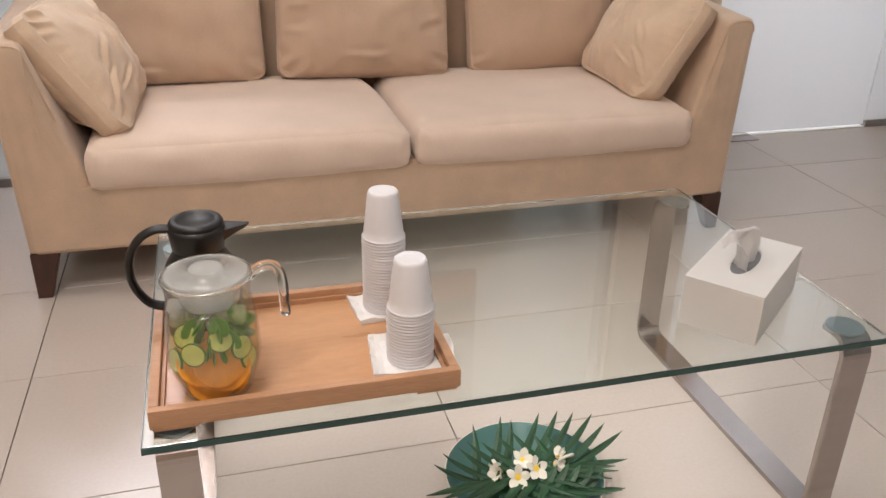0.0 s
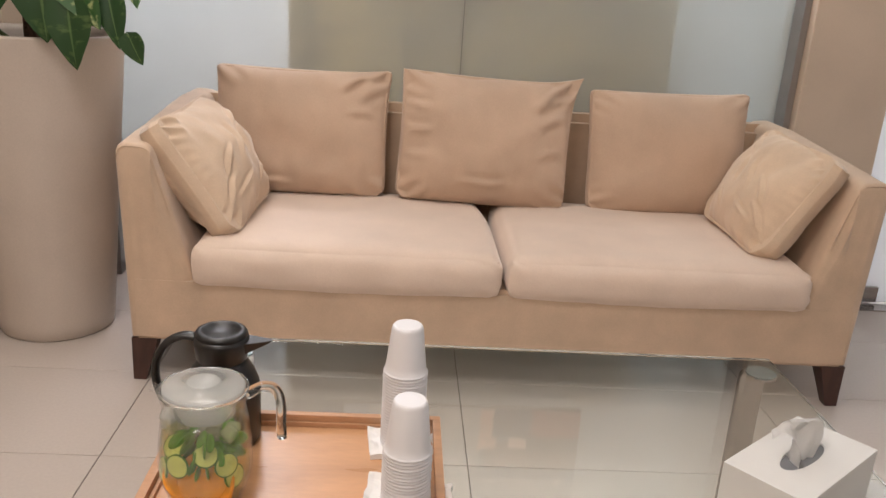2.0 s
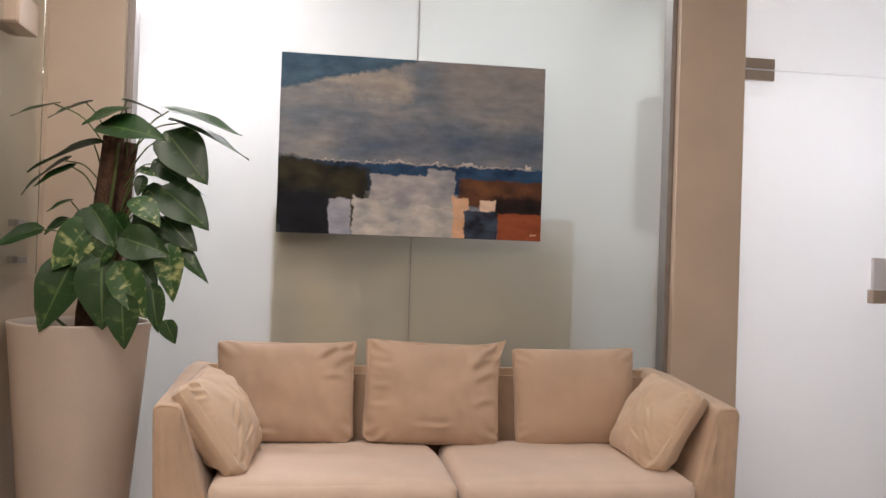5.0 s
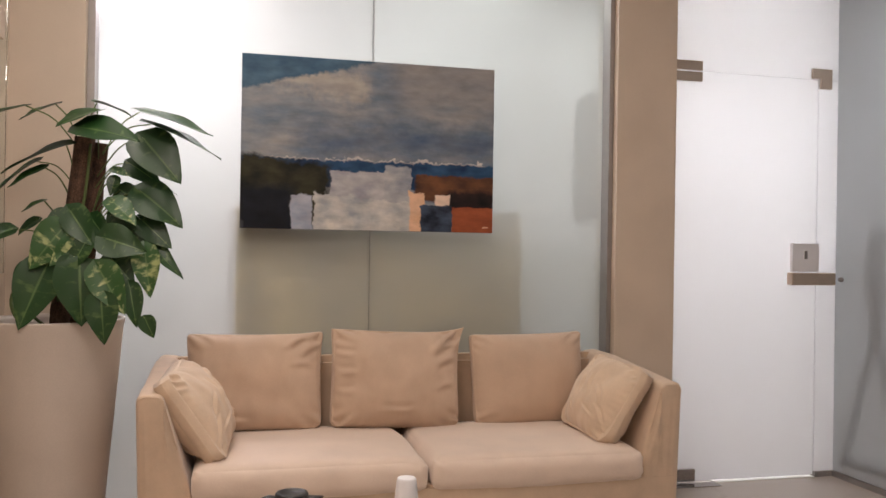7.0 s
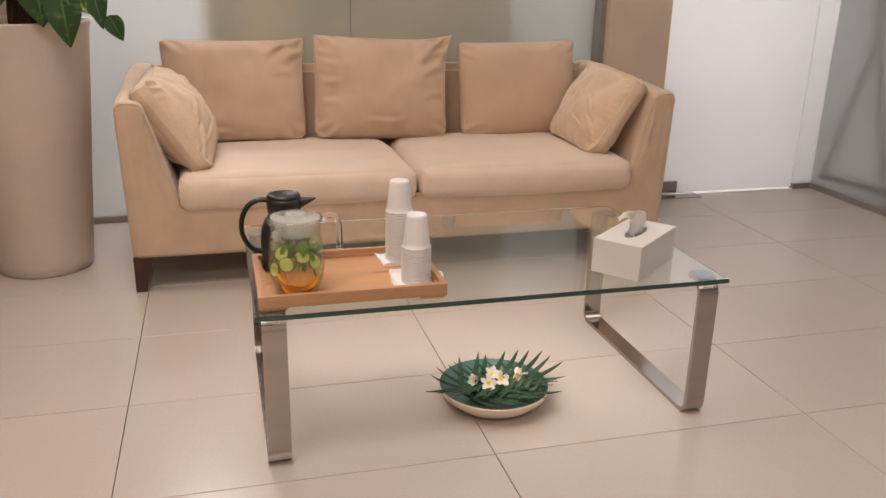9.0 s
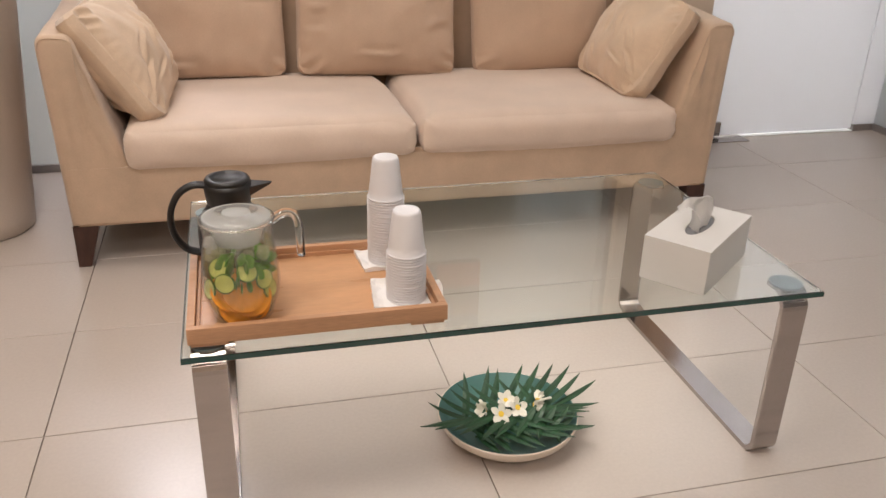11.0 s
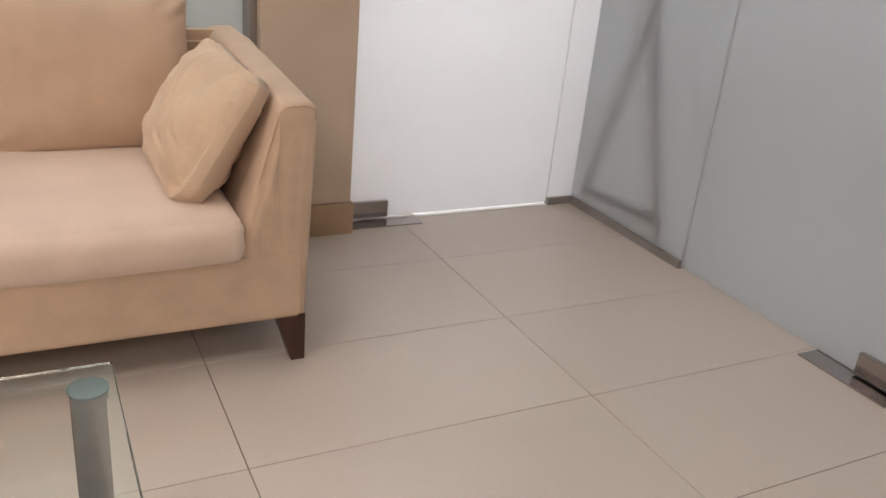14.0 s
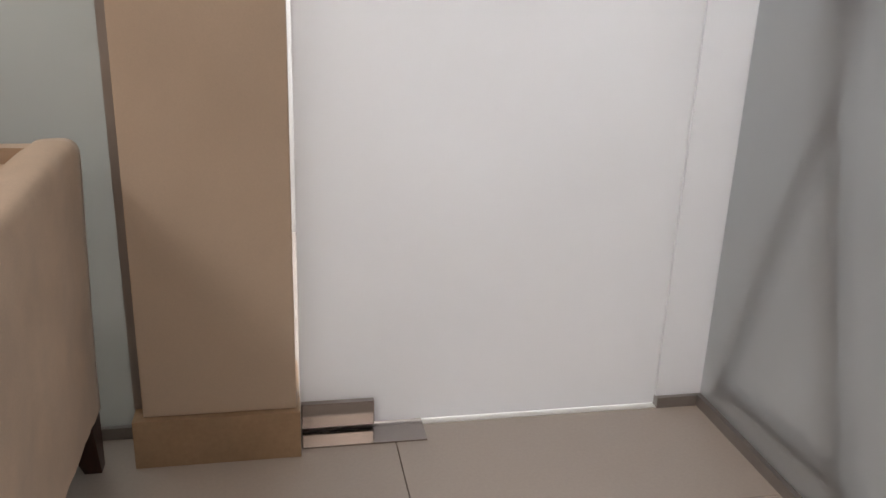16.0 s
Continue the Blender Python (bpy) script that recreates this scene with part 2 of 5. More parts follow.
def leaf_material(name, base, fleck, amount):
    m = bpy.data.materials.new(name)
    m.use_nodes = True
    n, l = m.node_tree.nodes, m.node_tree.links
    p = n["Principled BSDF"]
    p.inputs["Roughness"].default_value = 0.42
    co = n.new("ShaderNodeTexCoord")
    mp = n.new("ShaderNodeMapping")
    mp.inputs["Scale"].default_value = (5.5, 1.5, 2)
    mp.inputs["Rotation"].default_value = (0, 0, 0.25)
    l.new(co.outputs["UV"], mp.inputs["Vector"])
    oi = n.new("ShaderNodeObjectInfo")
    l.new(oi.outputs["Random"], mp.inputs["Location"])
    a = n.new("ShaderNodeTexNoise")
    a.inputs["Scale"].default_value, a.inputs["Detail"].default_value = 1.4, 5
    l.new(mp.outputs[0], a.inputs["Vector"])
    r = n.new("ShaderNodeValToRGB")
    r.color_ramp.elements[0].position, r.color_ramp.elements[0].color = amount, base
    r.color_ramp.elements[1].position, r.color_ramp.elements[1].color = amount + 0.12, fleck
    l.new(a.outputs["Fac"], r.inputs[0])
    sx = n.new("ShaderNodeSeparateXYZ")
    l.new(co.outputs["UV"], sx.inputs[0])
    d1, d2, d3 = n.new("ShaderNodeMath"), n.new("ShaderNodeMath"), n.new("ShaderNodeMapRange")
    d1.operation, d2.operation = "SUBTRACT", "ABSOLUTE"
    d1.inputs[1].default_value = 0.5
    l.new(sx.outputs[1], d1.inputs[0])
    l.new(d1.outputs[0], d2.inputs[0])
    l.new(d2.outputs[0], d3.inputs["Value"])
    d3.inputs["From Min"].default_value, d3.inputs["From Max"].default_value = 0.012, 0.035
    d3.inputs["To Min"].default_value, d3.inputs["To Max"].default_value = 0.6, 0.0
    q = n.new("ShaderNodeMix")
    q.data_type = "RGBA"
    q.inputs[7].default_value = (0.12, 0.20, 0.06, 1)
    l.new(d3.outputs[0], q.inputs[0])
    l.new(r.outputs[0], q.inputs[6])
    l.new(q.outputs[2], p.inputs["Base Color"])
    w = n.new("ShaderNodeTexWave")
    w.inputs["Scale"].default_value, w.inputs["Distortion"].default_value = 3.0, 2.0
    l.new(co.outputs["UV"], w.inputs["Vector"])
    b = n.new("ShaderNodeBump")
    b.inputs["Strength"].default_value, b.inputs["Distance"].default_value = 0.02, 0.001
    l.new(w.outputs["Fac"], b.inputs["Height"])
    l.new(b.outputs[0], p.inputs["Normal"])
    return m


M_LEAF = leaf_material("pothos_leaf", (0.014, 0.052, 0.011, 1), (0.075, 0.13, 0.035, 1), 0.56)
M_LEAF_PALE = leaf_material("variegated_leaf", (0.026, 0.085, 0.018, 1), (0.32, 0.36, 0.15, 1), 0.52)


# ---- mesh helpers ----
def link(name, bm, mat, parent=None, label="", smooth=False, bevel=0.0, segments=2):
    if bevel:
        bmesh.ops.bevel(bm, geom=list(bm.edges), offset=bevel, segments=segments, profile=0.7, affect="EDGES")
    bmesh.ops.recalc_face_normals(bm, faces=bm.faces)
    me = bpy.data.meshes.new(name)
    bm.to_mesh(me)
    bm.free()
    me.materials.append(mat)
    if smooth:
        me.polygons.foreach_set("use_smooth", [True] * len(me.polygons))
    ob = new(name, me)
    if parent:
        ob.parent = parent
        if label:
            ob["label"] = label
    return ob


part = link


def thing(name, label, category, at=(0, 0, 0), group="", turn=0):
    ob = new(name)
    ob.matrix_world = pose(*at, 0, 0, turn)
    return tagged(ob, label, category, group)


def structure(name, bm, mat, label="", **k):
    ob = link(name, bm, mat, **k)
    return tagged(ob, label, "", "", "structure")


def boxes(*spans):
    """Boxes from (x0, x1, y0, y1, z0, z1)."""
    bm = bmesh.new()
    for x0, x1, y0, y1, z0, z1 in spans:
        bmesh.ops.create_cube(bm, size=1, matrix=Matrix.Translation(((x0 + x1) / 2, (y0 + y1) / 2, (z0 + z1) / 2)) @ Matrix.Diagonal((x1 - x0, y1 - y0, z1 - z0, 1)))
    return bm


def lathe(profile, steps=40, bm=None, m=Matrix()):
    bm = bm or bmesh.new()
    rings = []
    for r, z in profile:
        if r < 1e-5:
            rings.append([bm.verts.new(m @ Vector((0, 0, z)))])
        else:
            rings.append([bm.verts.new(m @ Vector((r * math.cos(2 * math.pi * i / steps), r * math.sin(2 * math.pi * i / steps), z))) for i in range(steps)])
    for a, b in zip(rings, rings[1:]):
        for i in range(steps):
            j = (i + 1) % steps
            if len(a) == 1 and len(b) > 1:
                bm.faces.new((a[0], b[i], b[j]))
            elif len(b) == 1 and len(a) > 1:
                bm.faces.new((a[i], a[j], b[0]))
            elif len(a) > 1:
                bm.faces.new((a[i], a[j], b[j], b[i]))
    return bm


def tube(points, radius, steps=8, bm=None, flat=1.0):
    """A tube along points; radius a number or one a point."""
    bm = bm or bmesh.new()
    pts = [Vector(p) for p in points]
    radii = radius if isinstance(radius, (list, tuple)) else [radius] * len(pts)
    rings, side = [], None
    for i, p in enumerate(pts):
        d = (pts[min(i + 1, len(pts) - 1)] - pts[max(i - 1, 0)]).normalized()
        if side is None:
            side = d.cross(Vector((0, 0, 1)))
            if side.length < 1e-3:
                side = Vector((1, 0, 0))
        side = (side - d * side.dot(d)).normalized()
        up = d.cross(side)
        rings.append([bm.verts.new(p + radii[i] * (math.cos(2 * math.pi * k / steps) * side + flat * math.sin(2 * math.pi * k / steps) * up)) for k in range(steps)])
    for a, b in zip(rings, rings[1:]):
        for k in range(steps):
            bm.faces.new((a[k], a[(k + 1) % steps], b[(k + 1) % steps], b[k]))
    bm.faces.new(rings[0][::-1])
    bm.faces.new(rings[-1])
    return bm


def curve(points, n=8):
    """Points along a smooth curve through the given ones."""
    p = [Vector(q) for q in points]
    p = [2 * p[0] - p[1]] + p + [2 * p[-1] - p[-2]]
    out = []
    for i in range(1, len(p) - 2):
        for k in range(n):
            t = k / n
            out.append(0.5 * ((2 * p[i]) + (p[i + 1] - p[i - 1]) * t + (2 * p[i - 1] - 5 * p[i] + 4 * p[i + 1] - p[i + 2]) * t * t + (3 * p[i] - p[i - 1] - 3 * p[i + 1] + p[i + 2]) * t ** 3))
    return out + [p[-2]]


def cushion(w, h, d, seed=0, edge=0.22, pinch=0.03, wrinkle=0.006, power=2.6, n=60, ear=0.008, folds=(), soft=0.0):
    """A stuffed cushion: w along x, h along z, d thick along y, its middle at the origin."""
    bm = bmesh.new()
    off = Vector((seed * 7.3, seed * 3.1, seed))
    sheets = []
    for s in (-1, 1):
        rows = []
        for j in range(n + 1):
            row = []
            for i in range(n + 1):
                u, v = math.sin((i / n - 0.5) * math.pi), math.sin((j / n - 0.5) * math.pi)
                x = w / 2 * u * (1 - pinch * (1 - v * v) * abs(u) ** 3)
                z = h / 2 * v * (1 - pinch * (1 - u * u) * abs(v) ** 3)
                pull = (ear if v > 0 and u > 0 else -0.010 if v < 0 else 0.0) * abs(u * v) ** 6
                x += pull if u > 0 else -pull
                z += pull if v > 0 else -pull
                rr = soft if soft else 0.034 if v < 0 else 0.016
                ex, ez = abs(x) - (w / 2 - rr), abs(z) - (h / 2 - rr)
                if ex > 0 and ez > 0 and ear < 0.02 or ex > 0 and ez > 0 and v < 0:
                    g = max(ex, ez) / math.hypot(ex, ez)
                    x = math.copysign(w / 2 - rr + ex * g, x)
                    z = math.copysign(h / 2 - rr + ez * g, z)
                k = (1 - min(abs(u), 1) ** power) ** 0.5 * (1 - min(abs(v), 1) ** power) ** 0.5
                t = d / 2 * (edge + (1 - edge) * k)
                near = max(abs(u), abs(v))
                q = Vector((x * 7, s * 3, z * 7)) + off
                t += wrinkle * noise.noise(q) * 1.2
                ang = math.atan2(v, u)
                corner = max(abs(u * v) - 0.45, 0) * 1.8
                t += wrinkle * math.sin(ang * 34 + 6 * noise.noise(q * 0.7)) * (corner + 0.30 * max(near - 0.7, 0))
                t += wrinkle * 0.5 * noise.noise(Vector((x * 22, s * 5, z * 14)) + off)
                for fu, fv, du, dv, fl, fd in folds:
                    a = (u - fu) * du + (v - fv) * dv
                    c = -(u - fu) * dv + (v - fv) * du + 0.03 * math.sin(a * 9 + fu * 7)
                    fw = 0.030 if n > 100 else 0.05
                    if 0 < a < fl:
                        t += fd * (0.62 if n > 100 else 0.9) * math.sin(math.pi * a / fl) * (math.exp(-(c / fw) ** 2) - 0.7 * math.exp(-((c - 1.8 * fw) / fw) ** 2))
                t = max(t, d * 0.14)
                if near > 0.9999:
                    t = d / 2 * edge
                row.append(bm.verts.new((x, s * t, z)))
            rows.append(row)
        for j in range(n):
            for i in range(n):
                f = (rows[j][i], rows[j][i + 1], rows[j + 1][i + 1], rows[j + 1][i])
                bm.faces.new(f if s < 0 else f[::-1])
        sheets.append(rows)
    A, B = sheets
    ring = [(0, i) for i in range(n)] + [(j, n) for j in range(n)] + [(n, n - i) for i in range(n)] + [(n - j, 0) for j in range(n)]
    bands = [[A[a][c] for a, c in ring]]
    for q in range(1, 8):
        row = []
        for a, c in ring:
            p0, p1 = A[a][c].co, B[a][c].co
            out = Vector((p0.x / w, 0, p0.z / h))
            out = Vector((max(abs(out.x) - 0.44, 0) * (1 if out.x > 0 else -1), 0, max(abs(out.z) - 0.44, 0) * (1 if out.z > 0 else -1)))
            out = out.normalized() if out.length > 0 else out
            an = math.pi * q / 8
            g = 1.0 if q != 4 else 0.6
            y = (q / 8 - 0.5) * abs(p1.y - p0.y)
            row.append(bm.verts.new(p0.lerp(p1, 0.5) + Vector((0, y, 0)) + out * (abs(p1.y - p0.y) * 0.16 * math.sin(an) * g)))
        bands.append(row)
    bands.append([B[a][c] for a, c in ring])
    for r0, r1 in zip(bands, bands[1:]):
        for i in range(len(ring)):
            j = (i + 1) % len(ring)
            bm.faces.new((r0[i], r1[i], r1[j], r0[j]))
    return bm


def prism(outline, y0, y1):
    """A solid with the outline (x, z), from y0 to y1."""
    bm = bmesh.new()
    a = [bm.verts.new((x, y0, z)) for x, z in outline]
    b = [bm.verts.new((x, y1, z)) for x, z in outline]
    bm.faces.new(a)
    bm.faces.new(b[::-1])
    for i in range(len(a)):
        j = (i + 1) % len(a)
        bm.faces.new((a[i], b[i], b[j], a[j]))
    return bm


# ---- rooms ----
XL, XR, YG, YB, TOP = -0.69, 3.52, 1.78, -4.6, 2.8
floor = structure("floor", boxes((-1.6, 6.0, -4.9, 4.2, -0.12, -0.006)), M_GROUT, "grout bed under the polished beige floor tiles")
structure("ceiling", boxes((-1.6, 6.0, -4.9, 4.2, TOP, TOP + 0.1)), M_CEIL, "plain white plaster ceiling")
structure("wall_left", boxes((XL - 0.12, XL, YB, 1.9, 0, TOP)), M_WALL, "plain beige painted wall")
structure("wall_back", boxes((XL - 0.12, 5.6, YB - 0.12, YB, 0, TOP)), M_WALL, "plain beige painted wall")
# The unseen divider at x 2.3 is added to part the lamps' light.
structure("wall_behind_glass", boxes((XL - 0.12, 5.6, 3.3, 3.4, 0, TOP), (XL - 0.12, XL - 0.02, 1.9, 3.3, 0, TOP), (2.26, 2.34, 1.9, 3.3, 0, TOP)), M_WHITE, "plain white wall of the room behind the glass, with an added divider")
structure("wall_side_room", boxes((5.5, 5.6, YB, 3.3, 0, TOP), (3.60, 3.66, 2.0, 3.3, 0, TOP)), M_WHITE, "plain white wall of the side room")
structure("pillar", boxes((2.14, 2.470, 1.655, 1.90, 0.118, TOP)), M_PILLAR, "beige painted pillar between glass wall and door", bevel=0.004)
structure("pillar_left", boxes((XL, -0.385, 1.655, 1.90, 0.10, TOP)), M_WALL, "beige painted pillar in the corner")
structure("trim", boxes((2.115, 2.139, 1.70, 1.80, 0.0, TOP)), M_ALU, "grey edge strip beside the pillar")
# Left strip: its grey stands in for the shade along the pillar's edge.
structure("edge_shade_left", boxes((-0.383, -0.352, 1.70, 1.80, 0.0, TOP)), M_ALU, "grey edge strip beside the pillar")
structure("baseboard", boxes((2.118, 2.478, 1.640, 1.90, 0, 0.116)), M_SKIRT, "brown tile skirting round the pillar", bevel=0.002)
structure("baseboard_left", boxes((XL, XL + 0.014, YB, 1.638, 0, 0.10), (XL, -0.375, 1.640, 1.90, 0, 0.098)), M_SKIRT, "brown tile skirting along the beige wall", bevel=0.002)


def pane(name, spans, mat, label):
    ob = structure(name, boxes(*spans), mat, label)
    ob.visible_shadow = name != "glass_wall"
    return ob


pane("glass_wall", [(-0.350, 0.8985, YG, YG + 0.012, 0.03, TOP)], M_FROST, "frosted white glass wall panel")
pane("glass_wall", [(0.9015, 2.114, YG, YG + 0.012, 0.03, TOP)], M_FROST, "frosted greenish white glass wall panel")
structure("floor_channel", boxes((-0.350, 2.114, YG - 0.012, YG + 0.024, 0, 0.03)), M_ALU, "grey metal floor channel holding the glass wall")
structure("glass_joint", boxes((0.8985, 0.9015, YG + 0.001, YG + 0.011, 0.03, TOP)), M_DARK, "dark sealed joint between glass panels")

# door in the glass front
DY = 1.752
door = thing("glass_door", "frosted white glass door, shut, beside the pillar", "door")
door["kind"] = "structure"
part("door_leaf", boxes((2.480, 3.388, DY, DY + 0.012, 0.012, 2.198)), M_FROST_DOOR, door, "frosted white glass leaf")
part("door_hinge", boxes((2.482, 2.668, DY - 0.014, DY + 0.026, 2.145, 2.193)), M_BRASS, door, "satin metal top pivot clamp", bevel=0.002)
part("door_shoe", boxes((2.482, 2.655, DY - 0.016, DY + 0.028, 0.014, 0.078)), M_STEEL, door, "polished steel bottom pivot shoe", bevel=0.002)
lock = part("lock_case", boxes((3.225, 3.395, DY - 0.022, DY, 1.135, 1.290)), M_CUP, door, "pale grey lock plate with a small dark mark", bevel=0.003)
part("keyhole", boxes((3.300, 3.318, DY - 0.025, DY - 0.0222, 1.205, 1.250)), M_ALU, lock)
part("door_handle", boxes((3.205, 3.480, DY - 0.052, DY - 0.0005, 1.062, 1.130)), M_BRASS, door, "flat satin metal lever bar", bevel=0.009, segments=3)
structure("transom_clamp", boxes((2.474, 2.668, DY - 0.014, DY + 0.026, 2.203, 2.252)), M_BRASS, "satin metal clamp on the glass above the door", bevel=0.002)
structure("corner_clamp", boxes((3.345, 3.468, DY - 0.014, DY + 0.026, 2.205, 2.258), (3.398, 3.468, DY - 0.014, DY + 0.026, 2.150, 2.205)), M_BRASS, "satin metal corner clamp above the door")
pane("glass_transom", [(2.474, XR - 0.002, DY, DY + 0.012, 2.201, TOP)], M_FROST_DOOR, "frosted white glass above the door")
pane("glass_sidelight", [(3.393, XR - 0.002, DY, DY + 0.012, 0.03, 2.199)], M_FROST_DOOR, "narrow frosted glass strip beside the door")
structure("floor_channel", boxes((3.393, XR - 0.016, DY - 0.012, DY + 0.024, 0, 0.03)), M_ALU, "grey metal floor channel under the glass strip")
structure("floor_pivot_plate", boxes((2.482, 2.775, 1.668, 1.790, 0.0005, 0.005)), M_STEEL, "brushed steel floor plate of the door pivot", bevel=0.001)
structure("door_sill", boxes((2.776, 3.392, 1.742, 1.80, 0.0003, 0.003)), M_WHITE, "pale sealant strip under the glass door")

# side glass partition
pane("glass_partition", [(XR, XR + 0.012, 1.0458, DY + 0.03, 0.03, TOP)], M_FROST_SIDE, "frosted grey glass partition panel")
structure("floor_channel", boxes((XR - 0.014, XR + 0.026, 1.046, DY + 0.03, 0, 0.03)), M_ALU, "grey metal floor channel under the glass partition")
door2 = thing("glass_door", "frosted grey glass door, shut, in the side partition", "door")
door2["kind"] = "structure"
part("door_leaf", boxes((XR, XR + 0.012, 0.120, 1.0455, 0.008, TOP - 0.4)), M_FROST_SIDE, door2, "frosted grey glass leaf")
part("door_shoe", boxes((XR - 0.016, XR + 0.028, 0.124, 0.290, 0.012, 0.078)), M_STEEL, door2, "grey metal bottom pivot shoe", bevel=0.002)
structure("floor_pivot_plate", boxes((3.440, XR + 0.05, 0.135, 0.432, 0.0005, 0.005)), M_STEEL, "steel floor plate of the side door pivot", bevel=0.001)
pane("glass_transom", [(XR, XR + 0.012, 0.120, 1.046, TOP - 0.396, TOP)], M_FROST_SIDE, "frosted grey glass above the side door")
pane("glass_partition", [(XR, XR + 0.012, YB, 0.114, 0.0, TOP)], M_FROST_SIDE, "frosted grey glass partition panel")
knob = tagged(link("door_stop", lathe([(0, 0), (0.012, 0), (0.014, 0.006), (0.010, 0.022), (0, 0.024)], 16, m=pose(XR - 0.0005, 1.700, 1.094, 0, -90, 0)), M_ALU, smooth=True), "small round grey metal stud on the glass partition", "door hardware")
knob["kind"] = "structure"

# olive block cabinet behind the glass wall
cab = thing("block_counter", "olive grey panelled counter seen dimly through frosted glass", "counter", (0.262, YG + 0.022, 0), turn=5.0)
part("core", boxes((0.006, 1.470, 0.0105, 0.50, 0, 1.425)), M_GROUT, cab)
for r in range(4):
    part("edge_panel", boxes((0.0, 0.074, 0.0, 0.010, 0.08 + r * 0.337, 0.08 + r * 0.337 + 0.331)), M_OLIVE, cab)
    for c in range(4):
        part("panel", boxes((0.084 + c * 0.350, 0.084 + c * 0.350 + 0.338, 0.0, 0.010, 0.08 + r * 0.337, 0.08 + r * 0.337 + 0.329)), M_OLIVE, cab)
# Flat grey panel added for an unidentified dark shape behind the glass.
box = thing("wall_board", "dark grey panel added for a soft dark shape behind frosted glass", "wall board", (2.258, 2.12, 1.42))
part("board", boxes((-0.020, 0, 0, 0.36, 0, 0.72)), M_DARK, box, bevel=0.003)
part("board_face", boxes((-0.0235, -0.0205, 0.015, 0.345, 0.015, 0.705)), M_ALU, box)

# stand behind the side partition
stand = thing("folding_stand", "grey metal A-shaped stand seen through the frosted partition", "stand")
part("post", tube([(XR + 0.034, 1.185, 0.0), (XR + 0.034, 1.340, 0.50), (XR + 0.035, 1.462, 0.95), (XR + 0.036, 1.500, 1.08)], 0.021), M_STAND, stand)
part("brace", tube([(XR + 0.034, 1.700, 0.05), (XR + 0.034, 1.565, 0.47), (XR + 0.034, 1.430, 0.93)], 0.017), M_STAND, stand)
part("crossbar", tube([(XR + 0.034, 1.695, 0.085), (XR + 0.034, 1.190, 0.115)], 0.024), M_STAND, stand)
part("back_board", boxes((XR + 0.060, XR + 0.078, 1.40, 1.49, 0.96, 1.39)), M_STAND, stand, "grey upright board with rounded corners", bevel=0.010)
part("rear_leg", tube([(XR + 0.42, 1.30, 0.0), (XR + 0.070, 1.44, 1.00)], 0.012), M_STAND, stand)


# glass board on the wall behind the plant
board = thing("wall_board", "clear greenish glass board held by steel clips on the beige wall", "wall board", (XL + 0.03, 0.85, 1.10))
part("glass_sheet", boxes((0, 0.008, -0.62, 0.63, 0, 1.30)), M_TABLE, board, "clear glass sheet")
part("sheet_edge", boxes((0, 0.008, 0.6305, 0.634, 0, 1.30)), M_EDGE, board, "dark green glass edge")
for zz in (0.045, 0.185):
    part("clip", boxes((-0.03, 0.016, 0.40, 0.50, zz, zz + 0.026)), M_ALU, board, "grey metal clip", bevel=0.005)
part("holder", boxes((-0.03, 0.06, 0.20, 0.40, 0.90, 1.02)), M_BRASS, board, "rounded brown metal holder", bevel=0.012)

# ---- sofa ----
sofa = thing("sofa", "three-seat beige velour sofa with flared arms on dark wooden legs", "sofa", (1.003, 0.845, 0))
SX = 1.052
body = boxes((-SX + 0.014, SX - 0.014, -0.005, 0.83, 0.131, 0.325))
bmesh.ops.bevel(body, geom=list(body.edges), offset=0.012, segments=3, affect="EDGES")
def flat_sides(ob):
    """Large faces stay flat; only the rounded edges shade smoothly."""
    for p in ob.data.polygons:
        p.use_smooth = p.area < 0.01
    return ob


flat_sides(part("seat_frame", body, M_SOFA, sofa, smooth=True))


def rounded(corners, steps=5):
    """A closed outline through arcs at (x, z, radius) corners."""
    out = []
    for i, (x, z, r) in enumerate(corners):
        c = Vector((x, z))
        p = (Vector(corners[i - 1][:2]) - c).normalized()
        q = (Vector(corners[(i + 1) % len(corners)][:2]) - c).normalized()
        cut = r / max(math.tan(min(p.angle(q), 3.12) / 2), 0.05)
        for k in range(steps + 1):
            t = k / steps
            out.append(c + p * cut * (1 - t) ** 2 + q * cut * t ** 2)
    return out


def arm_outline(y):
    top = 0.694 + 0.041 * min(y / 0.64, 1)
    return rounded(((0.006, 0.131, 0.008), (0.0, 0.32, 0.3), (-0.013, top, 0.034), (0.078, top - 0.006, 0.034), (0.135, 0.50, 0.4), (0.190, 0.310, 0.05), (0.190, 0.131, 0.008)))


